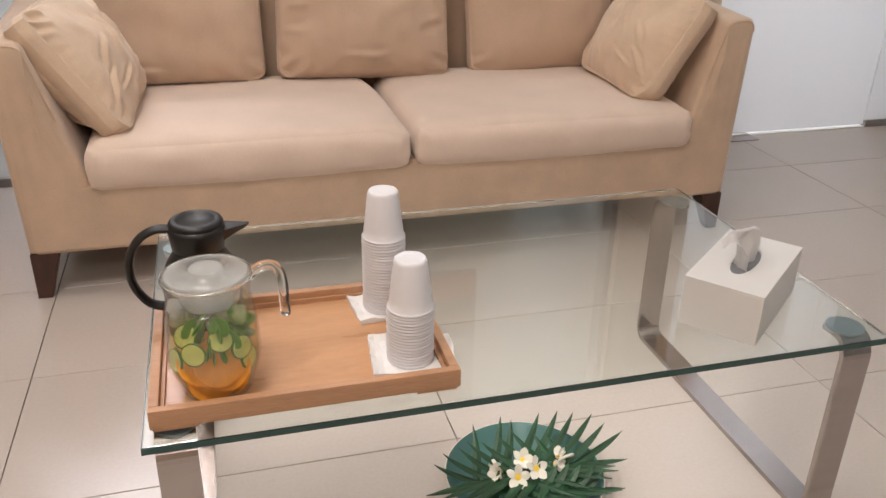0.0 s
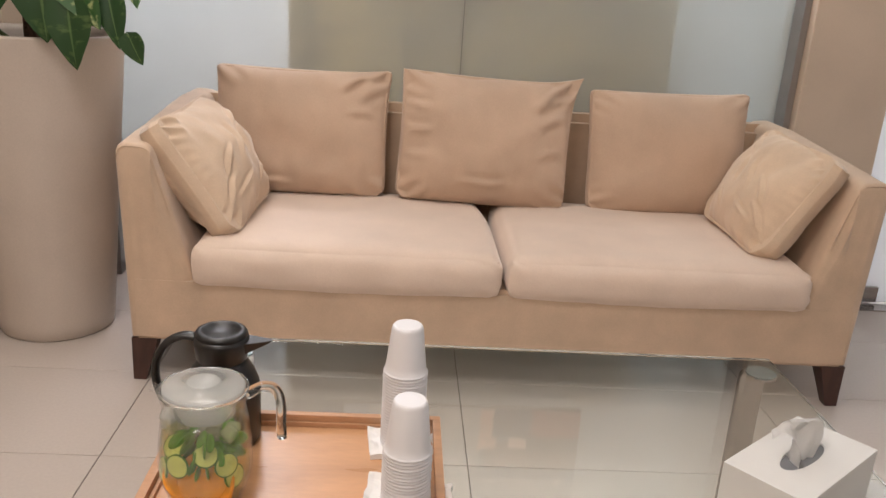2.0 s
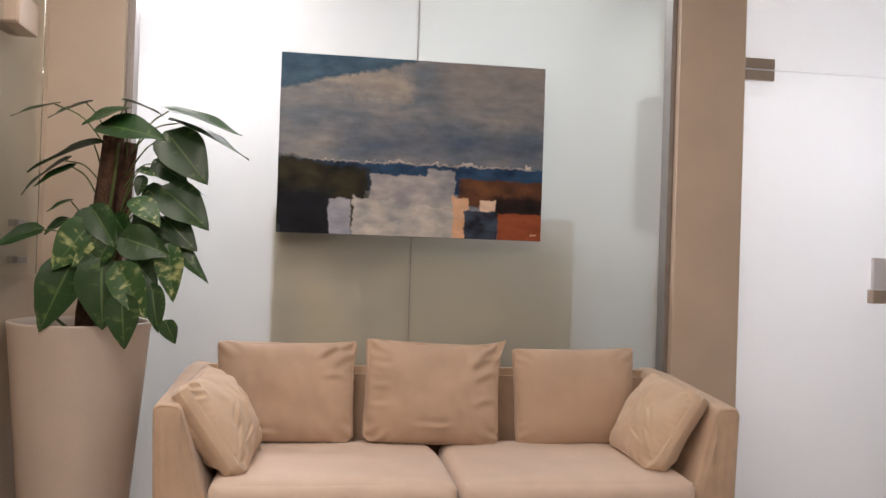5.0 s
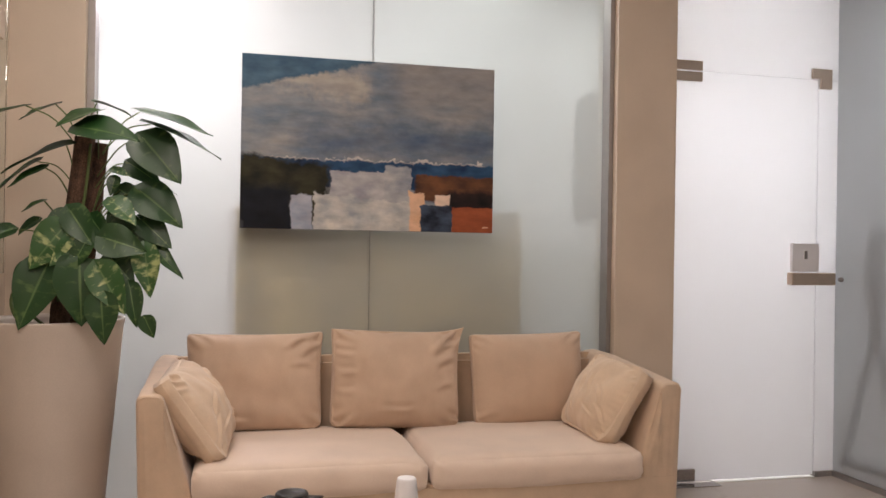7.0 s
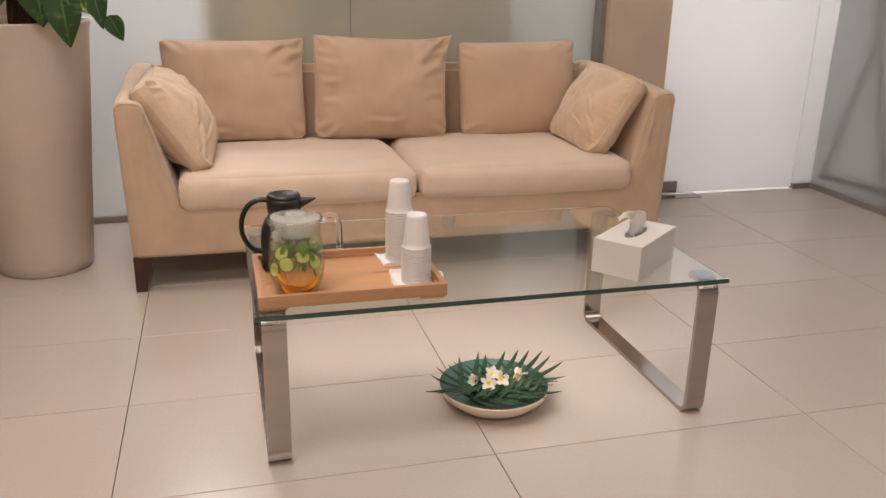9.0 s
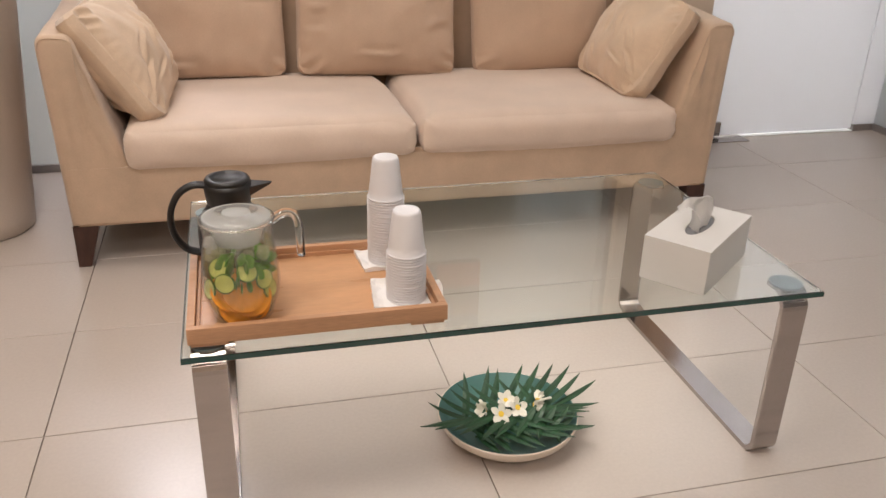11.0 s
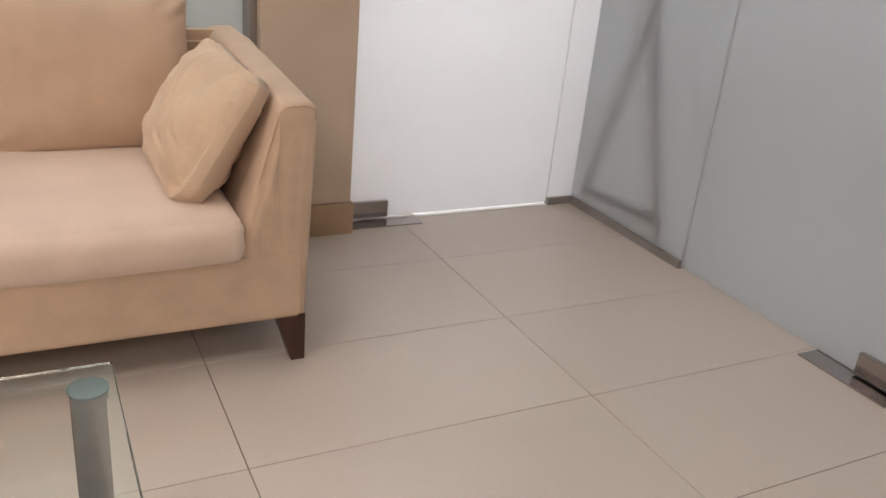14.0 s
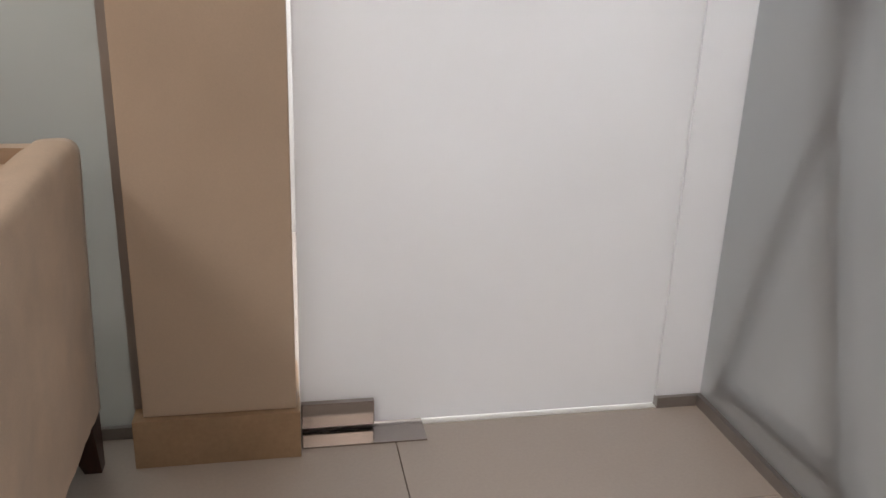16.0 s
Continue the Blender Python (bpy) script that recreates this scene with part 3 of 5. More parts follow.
def arm(side):
    """The arm: rounded at its front edge, with soft pulls in its cloth."""
    bm = bmesh.new()
    rings = []
    R = 0.020
    ys = [R * q for q in (0, 0.04, 0.14, 0.3, 0.5, 0.74, 1)] + [R + (0.83 - R) * k / 30 for k in range(1, 31)]
    for y in ys:
        inset = R - math.sqrt(max(R * R - (R - min(y, R)) ** 2, 0))
        pts = arm_outline(y)
        mid = Vector((0.085, 0.42))
        ring = []
        for k, p in enumerate(pts):
            d = p - mid
            q = p - Vector((math.copysign(min(inset, abs(d.x)), d.x), math.copysign(min(inset, abs(d.y)), d.y)))
            w = 0.0035 * noise.noise(Vector((y * 9, q.y * 5, side * 3))) + 0.002 * noise.noise(Vector((y * 30, q.y * 6, side * 7)))
            ring.append(bm.verts.new((side * (SX - q.x + w * min(y * 20, 1)), y, q.y)))
        rings.append(ring)
    for a, b in zip(rings, rings[1:]):
        for i in range(len(a)):
            j = (i + 1) % len(a)
            bm.faces.new((a[i], a[j], b[j], b[i]))
    # the front panel, in rows, drawn into faint upright folds
    n = len(rings[0])
    prev = rings[0]
    for k in range(1, 12):
        f = 1 - k / 12
        row = []
        for v in rings[0]:
            x, z = 0.085 + (side * v.co.x * -1 + SX - 0.085) * f, 0.42 + (v.co.z - 0.42) * f
            y = -0.004 * math.sin(math.pi * min(k / 4, 0.5)) + 0.0016 * math.sin(x * 150 + z * 6) * min(max(z - 0.25, 0) * 6, 1) * min(k / 4, 1)
            row.append(bm.verts.new((side * (SX - x), y, z)))
        for i in range(n):
            j = (i + 1) % n
            bm.faces.new((prev[j], prev[i], row[i], row[j]))
        prev = row
    bm.faces.new(prev)
    bm.faces.new(rings[-1][::-1])
    bmesh.ops.recalc_face_normals(bm, faces=bm.faces)
    return bm


for s in (-1, 1):
    a = part("arm", arm(s), M_SOFA, sofa, smooth=True)
    seam = [Vector((s * (SX - 0.085 + (0.085 - p.x) * 0.93), 0.0025, 0.42 + (p.y - 0.42) * 0.975)) for p in arm_outline(0) if p.y > 0.34]
    part("seam", tube(seam, 0.0016, 6), M_SOFA, sofa, "sewn seam round the front of the arm", smooth=True)
bk = boxes((-SX + 0.02, SX - 0.02, 0.70, 0.83, 0.14, 0.728))
for v in bk.verts:
    if v.co.z > 0.6 and v.co.y < 0.75:
        v.co.y += 0.03
bmesh.ops.bevel(bk, geom=list(bk.edges), offset=0.03, segments=4, affect="EDGES")
flat_sides(part("backrest", bk, M_SOFA, sofa, smooth=True))
for sx in (-1, 1):
    for y in (0.004, 0.75):
        bm = bmesh.new()
        pts = []
        out_x, out_y = sx * (SX - 0.006), y + 0.002 if y < 0.1 else y + 0.075
        into = 1 if y < 0.1 else -1
        for z, h in ((0.0, 0.036), (0.1315, 0.074)):
            pts.append([bm.verts.new((out_x - sx * a * h, out_y + into * b * h, z)) for a, b in ((0, 0), (1, 0), (1, 1), (0, 1))])
        bm.faces.new(pts[0][::-1])
        bm.faces.new(pts[1])
        for i in range(4):
            bm.faces.new((pts[0][i], pts[0][(i + 1) % 4], pts[1][(i + 1) % 4], pts[1][i]))
        part("leg", bm, M_LEG, sofa, "dark stained tapered wooden leg", bevel=0.002)


def seat_cushion(x0, x1, seed, in0=0.0, in1=0.0):
    """A box cushion with tight corners and a low crown; in0 and in1: how far its rear corners draw in."""
    bm = bmesh.new()
    n = 26
    y0, y1, zb, zt, r = -0.026, 0.69, 0.298, 0.430, 0.050
    half = Vector(((x1 - x0) / 2, (y1 - y0) / 2, (zt - zb) / 2))
    mid = Vector(((x0 + x1) / 2, (y0 + y1) / 2, (zb + zt) / 2))
    seen = {}

    def vert(u, v, w):
        key = (round(u, 5), round(v, 5), round(w, 5))
        if key in seen:
            return seen[key]
        p = Vector((u * half.x, v * half.y, w * half.z))
        inner = Vector(tuple(max(min(c, h - r), r - h) for c, h in zip(p, half)))
        d = p - inner
        if d.length > 1e-6:
            p = inner + d.normalized() * r
        # corners stand out a little and pucker
        cu = max(abs(u) - 0.86, 0) / 0.14 * max(abs(v) - 0.88, 0) / 0.12
        p.x += math.copysign(0.007 * cu, u)
        p.y += math.copysign(0.006 * cu, v)
        p.z += 0.006 * cu * (1 if w > 0 else -0.4)
        near = max(abs(u) - 0.80, 0) / 0.20 * max(-v - 0.75, 0) / 0.25
        p += Vector((0.3, -0.6, 0.5)) * 0.0035 * near * math.sin(w * 9 + u * 40 + seed)
        # crown above, a belly in front
        if w > 0:
            p.z += 0.014 * w * (1 - abs(u) ** 4) * (1 - abs(v) ** 3) - 0.010 * max(v, 0)
        p.y -= 0.010 * max(-v, 0) ** 8 * (1 - w * w) * (1 - abs(u) ** 8)
        if w < 0 and v < 0:
            p.z -= 0.007 * (1 - u * u) * -v * -w
        p.z += 0.004 * noise.noise(Vector((u * 2.5 + seed, v * 2, w)))
        p.y += 0.004 * noise.noise(Vector((u * 4, seed, w * 1.5))) * max(-v, 0)
        back = max(v, 0) ** 2
        p.x += back * (in0 if u < 0 else -in1) * abs(u) ** 3
        seen[key] = bm.verts.new(p + mid)
        return seen[key]

    def even(k, m):
        t = k / m * 2 - 1
        return math.copysign(1 - (1 - abs(t)) ** 1.7, t)

    for axis in range(3):
        m1, m2 = ((n, 12), (2 * n, 12), (2 * n, n))[axis]
        for side in (-1, 1):
            rows = []
            for i in range(m1 + 1):
                row = []
                for j in range(m2 + 1):
                    c = [even(i, m1), even(j, m2)]
                    c.insert(axis, side)
                    row.append(vert(*c))
                rows.append(row)
            for a, b in zip(rows, rows[1:]):
                for j in range(m2):
                    bm.faces.new((a[j], b[j], b[j + 1], a[j + 1]))
    return bm


part("seat_cushion", seat_cushion(-0.872, -0.003, 1, 0.0, 0.045), M_SEAT_LIT, sofa, "thick beige velour seat cushion, coloured paler as if lit from above", smooth=True)
part("seat_cushion", seat_cushion(0.006, 0.888, 2, 0.010, 0.0), M_SEAT_LIT, sofa, "thick beige velour seat cushion, coloured paler as if lit from above", smooth=True)


def loose(name, m, bm, mat, label, group):
    ob = tagged(link(name, bm, mat, smooth=True), label, "cushion", group)
    ob.matrix_world = m
    return ob


def stood(x, y, z, lean, turn, roll=0):
    return pose(x, y, z, -lean, 0, 0) @ pose(0, 0, 0, 0, roll, turn)


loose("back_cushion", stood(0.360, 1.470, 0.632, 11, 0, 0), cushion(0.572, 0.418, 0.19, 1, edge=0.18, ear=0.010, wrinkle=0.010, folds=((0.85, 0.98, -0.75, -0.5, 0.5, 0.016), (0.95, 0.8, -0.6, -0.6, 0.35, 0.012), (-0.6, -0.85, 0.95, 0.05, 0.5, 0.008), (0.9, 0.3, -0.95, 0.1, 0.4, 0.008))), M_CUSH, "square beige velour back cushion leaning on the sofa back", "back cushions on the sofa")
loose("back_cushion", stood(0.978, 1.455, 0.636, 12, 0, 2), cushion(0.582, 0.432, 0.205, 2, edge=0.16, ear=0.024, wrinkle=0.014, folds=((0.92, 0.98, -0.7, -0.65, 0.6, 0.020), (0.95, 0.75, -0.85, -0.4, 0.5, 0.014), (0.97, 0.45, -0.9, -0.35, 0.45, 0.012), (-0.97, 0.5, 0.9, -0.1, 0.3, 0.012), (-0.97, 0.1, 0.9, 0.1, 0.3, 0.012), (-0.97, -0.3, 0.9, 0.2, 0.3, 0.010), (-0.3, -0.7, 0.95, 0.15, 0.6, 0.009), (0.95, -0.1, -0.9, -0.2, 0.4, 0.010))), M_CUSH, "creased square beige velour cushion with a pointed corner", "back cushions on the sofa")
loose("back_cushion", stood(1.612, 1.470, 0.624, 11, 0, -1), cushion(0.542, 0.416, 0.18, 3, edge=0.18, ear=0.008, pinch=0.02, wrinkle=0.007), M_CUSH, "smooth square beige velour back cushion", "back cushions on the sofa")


def leant(front_low, back_low, front_top, back_top, inset):
    """The pose of a cushion with its four corners near these places."""
    a, b, c, d = (Vector(v) for v in (front_low, back_low, front_top, back_top))
    zv = ((c + d) - (a + b)).normalized()
    xv = ((a + c) - (b + d)).normalized()
    xv = (xv - zv * xv.dot(zv)).normalized()
    yv = zv.cross(xv)
    return Matrix.Translation((a + b + c + d) / 4 + yv * inset) @ Matrix((xv, yv, zv)).transposed().to_4x4()


# creases run across the pillows
CREASES = ((-0.45, 0.35, 0.5, -0.87, 0.6, 0.018), (-0.1, 0.45, 0.35, -0.93, 0.7, 0.015), (0.25, 0.2, 0.6, -0.8, 0.6, 0.018), (0.45, -0.25, 0.7, -0.7, 0.5, 0.020), (-0.75, 0.8, 0.5, -0.6, 0.5, 0.018), (0.1, -0.35, 0.8, -0.5, 0.5, 0.014), (-0.5, -0.3, 0.6, -0.8, 0.5, 0.012))
loose("pillow", leant((0.262, 0.872, 0.470), (0.275, 1.360, 0.455), (0.045, 0.935, 0.745), (0.090, 1.300, 0.765), -0.042), cushion(0.485, 0.380, 0.225, 4, soft=0.06, wrinkle=0.018, edge=0.05, pinch=0.04, power=1.8, n=110, folds=CREASES), M_PILLOW, "crumpled pale beige velour pillow leaning on the sofa arm", "pillows against the sofa arms")
loose("pillow", leant((1.735, 0.885, 0.460), (1.745, 1.370, 0.455), (1.935, 0.925, 0.728), (1.885, 1.320, 0.745), 0.024), cushion(0.480, 0.365, 0.215, 5, soft=0.08, wrinkle=0.012, edge=0.04, pinch=0.05, power=1.7, n=110, folds=CREASES), M_PILLOW, "soft beige velour pillow leaning on the sofa arm", "pillows against the sofa arms")

# ---- painting ----
painting = thing("painting", "unframed abstract landscape canvas, blue, white and orange, on frosted glass", "painting", (0.888, 1.688, 1.310))
M_CANVAS_SIDE = material("canvas_side", (0.10, 0.09, 0.085), 0.8)
part("canvas", boxes((-0.606, 0.606, 0, 0.036, 0, 0.806)), M_CANVAS_SIDE, painting)
M_CANVAS = bpy.data.materials.new("canvas_paint")
part("painted_face", boxes((-0.6055, 0.6055, -0.0025, -0.0002, 0.0005, 0.8055)), M_CANVAS, painting, "painted sky, dark hills, white and orange blocks")
part("hanging_wire", tube([(0.012, 0.05, 0.80), (0.012, 0.06, 1.49)], 0.0015, 6), M_ALU, painting)
for sx in (-0.5, 0.5):
    part("spacer", boxes((sx - 0.05, sx + 0.05, 0.036, 0.092, 0.05, 0.12)), M_CANVAS_SIDE, painting)


def paint_nodes():
    """Brush-edged blocks of colour, bottom to top, over a streaked sky."""
    M_CANVAS.use_nodes = True
    n, l = M_CANVAS.node_tree.nodes, M_CANVAS.node_tree.links
    p = n["Principled BSDF"]
    p.inputs["Roughness"].default_value = 0.6
    p.inputs["Specular IOR Level"].default_value = 0.25
    co = n.new("ShaderNodeTexCoord")

    def math_(op, a, b, c=None):
        q = n.new("ShaderNodeMath")
        q.operation = op
        for k, v in enumerate((a, b, c)):
            if v is None:
                continue
            if isinstance(v, (int, float)):
                q.inputs[k].default_value = v
            else:
                l.new(v, q.inputs[k])
        return q.outputs[0]

    def noise_(scale, stretch, detail=5, shift=0.0):
        mp = n.new("ShaderNodeMapping")
        mp.inputs["Scale"].default_value, mp.inputs["Location"].default_value = stretch, (shift, 0, shift)
        l.new(co.outputs["Object"], mp.inputs["Vector"])
        q = n.new("ShaderNodeTexNoise")
        q.inputs["Scale"].default_value, q.inputs["Detail"].default_value = scale, detail
        l.new(mp.outputs[0], q.inputs["Vector"])
        return q.outputs["Fac"]

    sep = n.new("ShaderNodeSeparateXYZ")
    l.new(co.outputs["Object"], sep.inputs[0])
    wob1, wob2 = noise_(14, (1, 1, 1)), noise_(45, (1, 1, 1), 4, 3)
    jit = math_("ADD", math_("MULTIPLY_ADD", wob1, 0.05, -0.025), math_("MULTIPLY_ADD", wob2, 0.03, -0.015))
    jit2 = math_("ADD", math_("MULTIPLY_ADD", noise_(14, (1, 1, 1), 5, 7), 0.05, -0.025), math_("MULTIPLY_ADD", noise_(45, (1, 1, 1), 4, 9), 0.03, -0.015))
    X, Z = sep.outputs[0], sep.outputs[2]
    streak, dab, broad = noise_(3.2, (1, 1, 3.2), 9), noise_(8, (1, 1, 1.5), 7, 2), noise_(2.2, (1, 1, 2.5), 5, 5)

    def ramp(fac, stops):
        r = n.new("ShaderNodeValToRGB")
        e = r.color_ramp.elements
        while len(e) < len(stops):
            e.new(0.5)
        for q, (pos, c) in zip(e, stops):
            q.position, q.color = pos, srgb(*c)
        l.new(fac, r.inputs[0])
        return r.outputs[0]

    def mix(fac, a, b):
        q = n.new("ShaderNodeMix")
        q.data_type = "RGBA"
        l.new(fac, q.inputs[0])
        l.new(a, q.inputs[6])
        l.new(b, q.inputs[7])
        return q.outputs[2]

    def block(x0, x1, z0, z1, soft=0.012, rough=1.0, slant=0.0):
        xx = math_("MULTIPLY_ADD", jit, rough, X)
        zz = math_("ADD", math_("MULTIPLY_ADD", jit2, rough, Z), math_("MULTIPLY", X, slant))
        k = None
        for v, lo, sg in ((xx, x0, 1), (xx, x1, -1), (zz, z0, 1), (zz, z1, -1)):
            d = math_("SUBTRACT", v, lo) if sg > 0 else math_("SUBTRACT", lo, v)
            q = n.new("ShaderNodeMapRange")
            q.inputs["From Min"].default_value, q.inputs["From Max"].default_value = -soft / 2, soft / 2
            l.new(d, q.inputs["Value"])
            k = q.outputs[0] if k is None else math_("MULTIPLY", k, q.outputs[0])
        return k

    col = ramp(streak, ((0.25, (84, 102, 124)), (0.42, (112, 122, 134)), (0.58, (136, 138, 142)), (0.76, (164, 158, 152))))
    col = mix(math_("MULTIPLY", block(-0.35, 0.62, 0.36, 0.50, 0.10, 2.0), math_("MULTIPLY", broad, 1.5)), col, ramp(streak, ((0.3, (62, 84, 112)), (0.7, (104, 112, 124)))))
    col = mix(block(-0.62, -0.02, 0.60, 0.72, 0.06, 2.2, 0.15), col, ramp(streak, ((0.3, (140, 138, 138)), (0.7, (176, 168, 158)))))
    col = mix(block(-0.9, 0.9, 0.80, 1.3, 0.02, 1.2, -0.26), col, ramp(dab, ((0.3, (52, 82, 106)), (0.7, (80, 108, 128)))))
    col = mix(block(0.10, 0.9, 0.60, 0.90, 0.14, 1.5), col, ramp(streak, ((0.3, (132, 132, 136)), (0.7, (152, 147, 144)))))
    rows = (
        (-0.50, 0.54, 0.318, 0.338, 0.006, 1.7, 0.004, (150, 146, 146), (215, 205, 198)),
        (-0.62, 0.62, 0.20, 0.330, 0.008, 0.9, 0.004, (18, 42, 74), (48, 84, 118)),
        (-0.62, -0.20, 0.0, 0.292, 0.03, 1.4, 0.08, (12, 14, 14), (58, 56, 36)),
        (-0.62, -0.36, -0.1, 0.20, 0.05, 1.0, 0.0, (6, 9, 18), (22, 26, 36)),
        (0.215, 0.62, 0.15, 0.272, 0.012, 0.7, 0.0, (56, 38, 32), (122, 78, 50)),
        (0.36, 0.62, 0.09, 0.195, 0.03, 1.2, 0.0, (16, 12, 15), (50, 34, 32)),
        (-0.195, 0.195, 0.12, 0.278, 0.008, 0.9, 0.0, (142, 142, 150), (188, 184, 182)),
        (0.065, 0.195, 0.12, 0.312, 0.008, 0.8, 0.0, (130, 136, 146), (184, 180, 178)),
        (-0.27, 0.200, -0.1, 0.150, 0.008, 1.1, 0.08, (138, 144, 152), (208, 202, 192)),
        (-0.375, -0.278, -0.1, 0.160, 0.006, 0.6, 0.0, (132, 146, 166), (176, 174, 182)),
        (0.185, 0.262, -0.1, 0.188, 0.006, 0.8, 0.0, (206, 160, 126), (226, 186, 156)),
        (0.245, 0.398, -0.1, 0.128, 0.006, 0.7, 0.0, (12, 18, 32), (78, 92, 114)),
        (0.315, 0.385, 0.128, 0.180, 0.006, 0.7, 0.0, (214, 186, 166), (238, 212, 190)),
        (0.398, 0.62, -0.1, 0.122, 0.006, 0.4, 0.0, (134, 66, 40), (160, 86, 54)),
        (0.552, 0.585, 0.022, 0.030, 0.004, 0.3, 0.0, (200, 150, 120), (226, 180, 150)),
    )
    for x0, x1, z0, z1, soft, rough, slant, dark, light in rows:
        col = mix(block(x0, x1, z0, z1, soft, rough, slant), col, ramp(dab, ((0.32, dark), (0.68, light))))
    # strokes of the palette knife
    stroke = noise_(12, (1, 1, 2.4), 9, 11)
    k = n.new("ShaderNodeMapRange")
    k.inputs["From Min"].default_value, k.inputs["From Max"].default_value = 0.3, 0.7
    k.inputs["To Min"].default_value, k.inputs["To Max"].default_value = 0.84, 1.14
    l.new(stroke, k.inputs["Value"])
    v = n.new("ShaderNodeVectorMath")
    v.operation = "SCALE"
    l.new(col, v.inputs[0])
    l.new(k.outputs[0], v.inputs["Scale"])
    col = v.outputs[0]
    l.new(col, p.inputs["Base Color"])
    b = n.new("ShaderNodeBump")
    b.inputs["Strength"].default_value, b.inputs["Distance"].default_value = 0.3, 0.003
    l.new(stroke, b.inputs["Height"])
    l.new(b.outputs[0], p.inputs["Normal"])


paint_nodes()


# ---- coffee table ----
TZ = 0.400
table = thing("coffee_table", "low clear glass coffee table on polished flat steel legs", "coffee table", (0.935, -0.05, 0))
HX, HY = 0.598, 0.352
top = boxes((-HX, HX, -HY, HY, TZ - 0.012, TZ))
part("tabletop", top, M_TABLE, table, "clear greenish glass top", bevel=0.0012).visible_shadow = False
part("glass_edge", boxes((-HX - 0.0012, HX + 0.0012, -HY - 0.0014, -HY - 0.0003, TZ - 0.011, TZ - 0.001), (-HX - 0.0012, HX + 0.0012, HY + 0.0003, HY + 0.0014, TZ - 0.011, TZ - 0.001), (-HX - 0.0014, -HX - 0.0003, -HY, HY, TZ - 0.011, TZ - 0.001), (HX + 0.0003, HX + 0.0014, -HY, HY, TZ - 0.011, TZ - 0.001)), M_EDGE, table, "dark green ground glass edge")


def leg_loop():
    """A flat bar bent to a U with its ends turned in, in the plane of y and z."""
    r, zt, y = 0.028, TZ - 0.020, HY - 0.022
    mid = [(-y + 0.058, zt), (-y + r, zt)]
    for cx, cz, a0 in ((-y + r, zt - r, 90), (-y + r, 0.006 + r, 180), (y - r, 0.006 + r, 270), (y - r, zt - r, 0)):
        for k in range(7):
            a = radians(a0 + 90 * k / 6)
            mid.append((cx + r * math.cos(a), cz + r * math.sin(a)))
    mid.append((y - 0.058, zt))
    bm = bmesh.new()
    rows = []
    for i, (py, pz) in enumerate(mid):
        ay, az = mid[max(i - 1, 0)]
        by, bz = mid[min(i + 1, len(mid) - 1)]
        d = Vector((by - ay, bz - az)).normalized()
        nx = Vector((-d.y, d.x)) * 0.0055
        rows.append([bm.verts.new((sx * 0.028, py + s * nx.x, pz + s * nx.y)) for sx, s in ((-1, 1), (1, 1), (1, -1), (-1, -1))])
    for a, b in zip(rows, rows[1:]):
        for k in range(4):
            bm.faces.new((a[k], a[(k + 1) % 4], b[(k + 1) % 4], b[k]))
    bm.faces.new(rows[0])
    bm.faces.new(rows[-1][::-1])
    return bm


for s in (-1, 1):
    leg = part("leg_frame", leg_loop(), M_STEEL, table, "polished flat steel U-shaped leg")
    leg.location = (s * (HX - 0.041), 0, 0)
    for sy in (-1, 1):
        pad = part("pad", lathe([(0, 0), (0.030, 0), (0.032, 0.002), (0.032, 0.0055), (0, 0.0058)], 28), M_PAD, leg, "round steel pad under the glass", smooth=False)
        pad.location = (0, sy * (HY - 0.060), TZ - 0.0182)

# tray
tray = thing("serving_tray", "rectangular bamboo serving tray with raised rim on the glass table", "tray", (0.567, -0.222, TZ))
tray.scale = (1, 0.916, 1)
part("tray_bottom", boxes((-0.214, 0.214, -0.158, 0.158, 0.010, 0.016)), M_TRAY, tray, "honey-coloured bamboo board with faint water stains")
for nm, sp in (("long", (-0.220, 0.220, -0.166, -0.152, 0.006, 0.036)), ("long", (-0.220, 0.220, 0.152, 0.166, 0.006, 0.036)), ("short", (-0.220, -0.206, -0.1515, 0.1515, 0.006, 0.036)), ("short", (0.206, 0.220, -0.1515, 0.1515, 0.006, 0.036))):
    part("rim_" + nm, boxes(sp), M_TRAY_EDGE, tray, "bamboo rim strip", bevel=0.002)
for nm, sp in (("long", (-0.2055, 0.2055, -0.1515, -0.146, 0.0162, 0.024)), ("long", (-0.2055, 0.2055, 0.146, 0.1515, 0.0162, 0.024)), ("short", (-0.2055, -0.200, -0.1455, 0.1455, 0.0162, 0.024)), ("short", (0.200, 0.2055, -0.1455, 0.1455, 0.0162, 0.024))):
    part("inner_step_" + nm, boxes(sp), M_TRAY_EDGE, tray, "thin bamboo step inside the rim")
for sx in (-1, 1):
    for sy in (-1, 1):
        part("foot", boxes((sx * 0.185 - 0.03, sx * 0.185 + 0.03, sy * 0.150 - 0.012, sy * 0.150 + 0.012, 0, 0.0098)), M_TRAY_EDGE, tray)
ZT = TZ + 0.0165

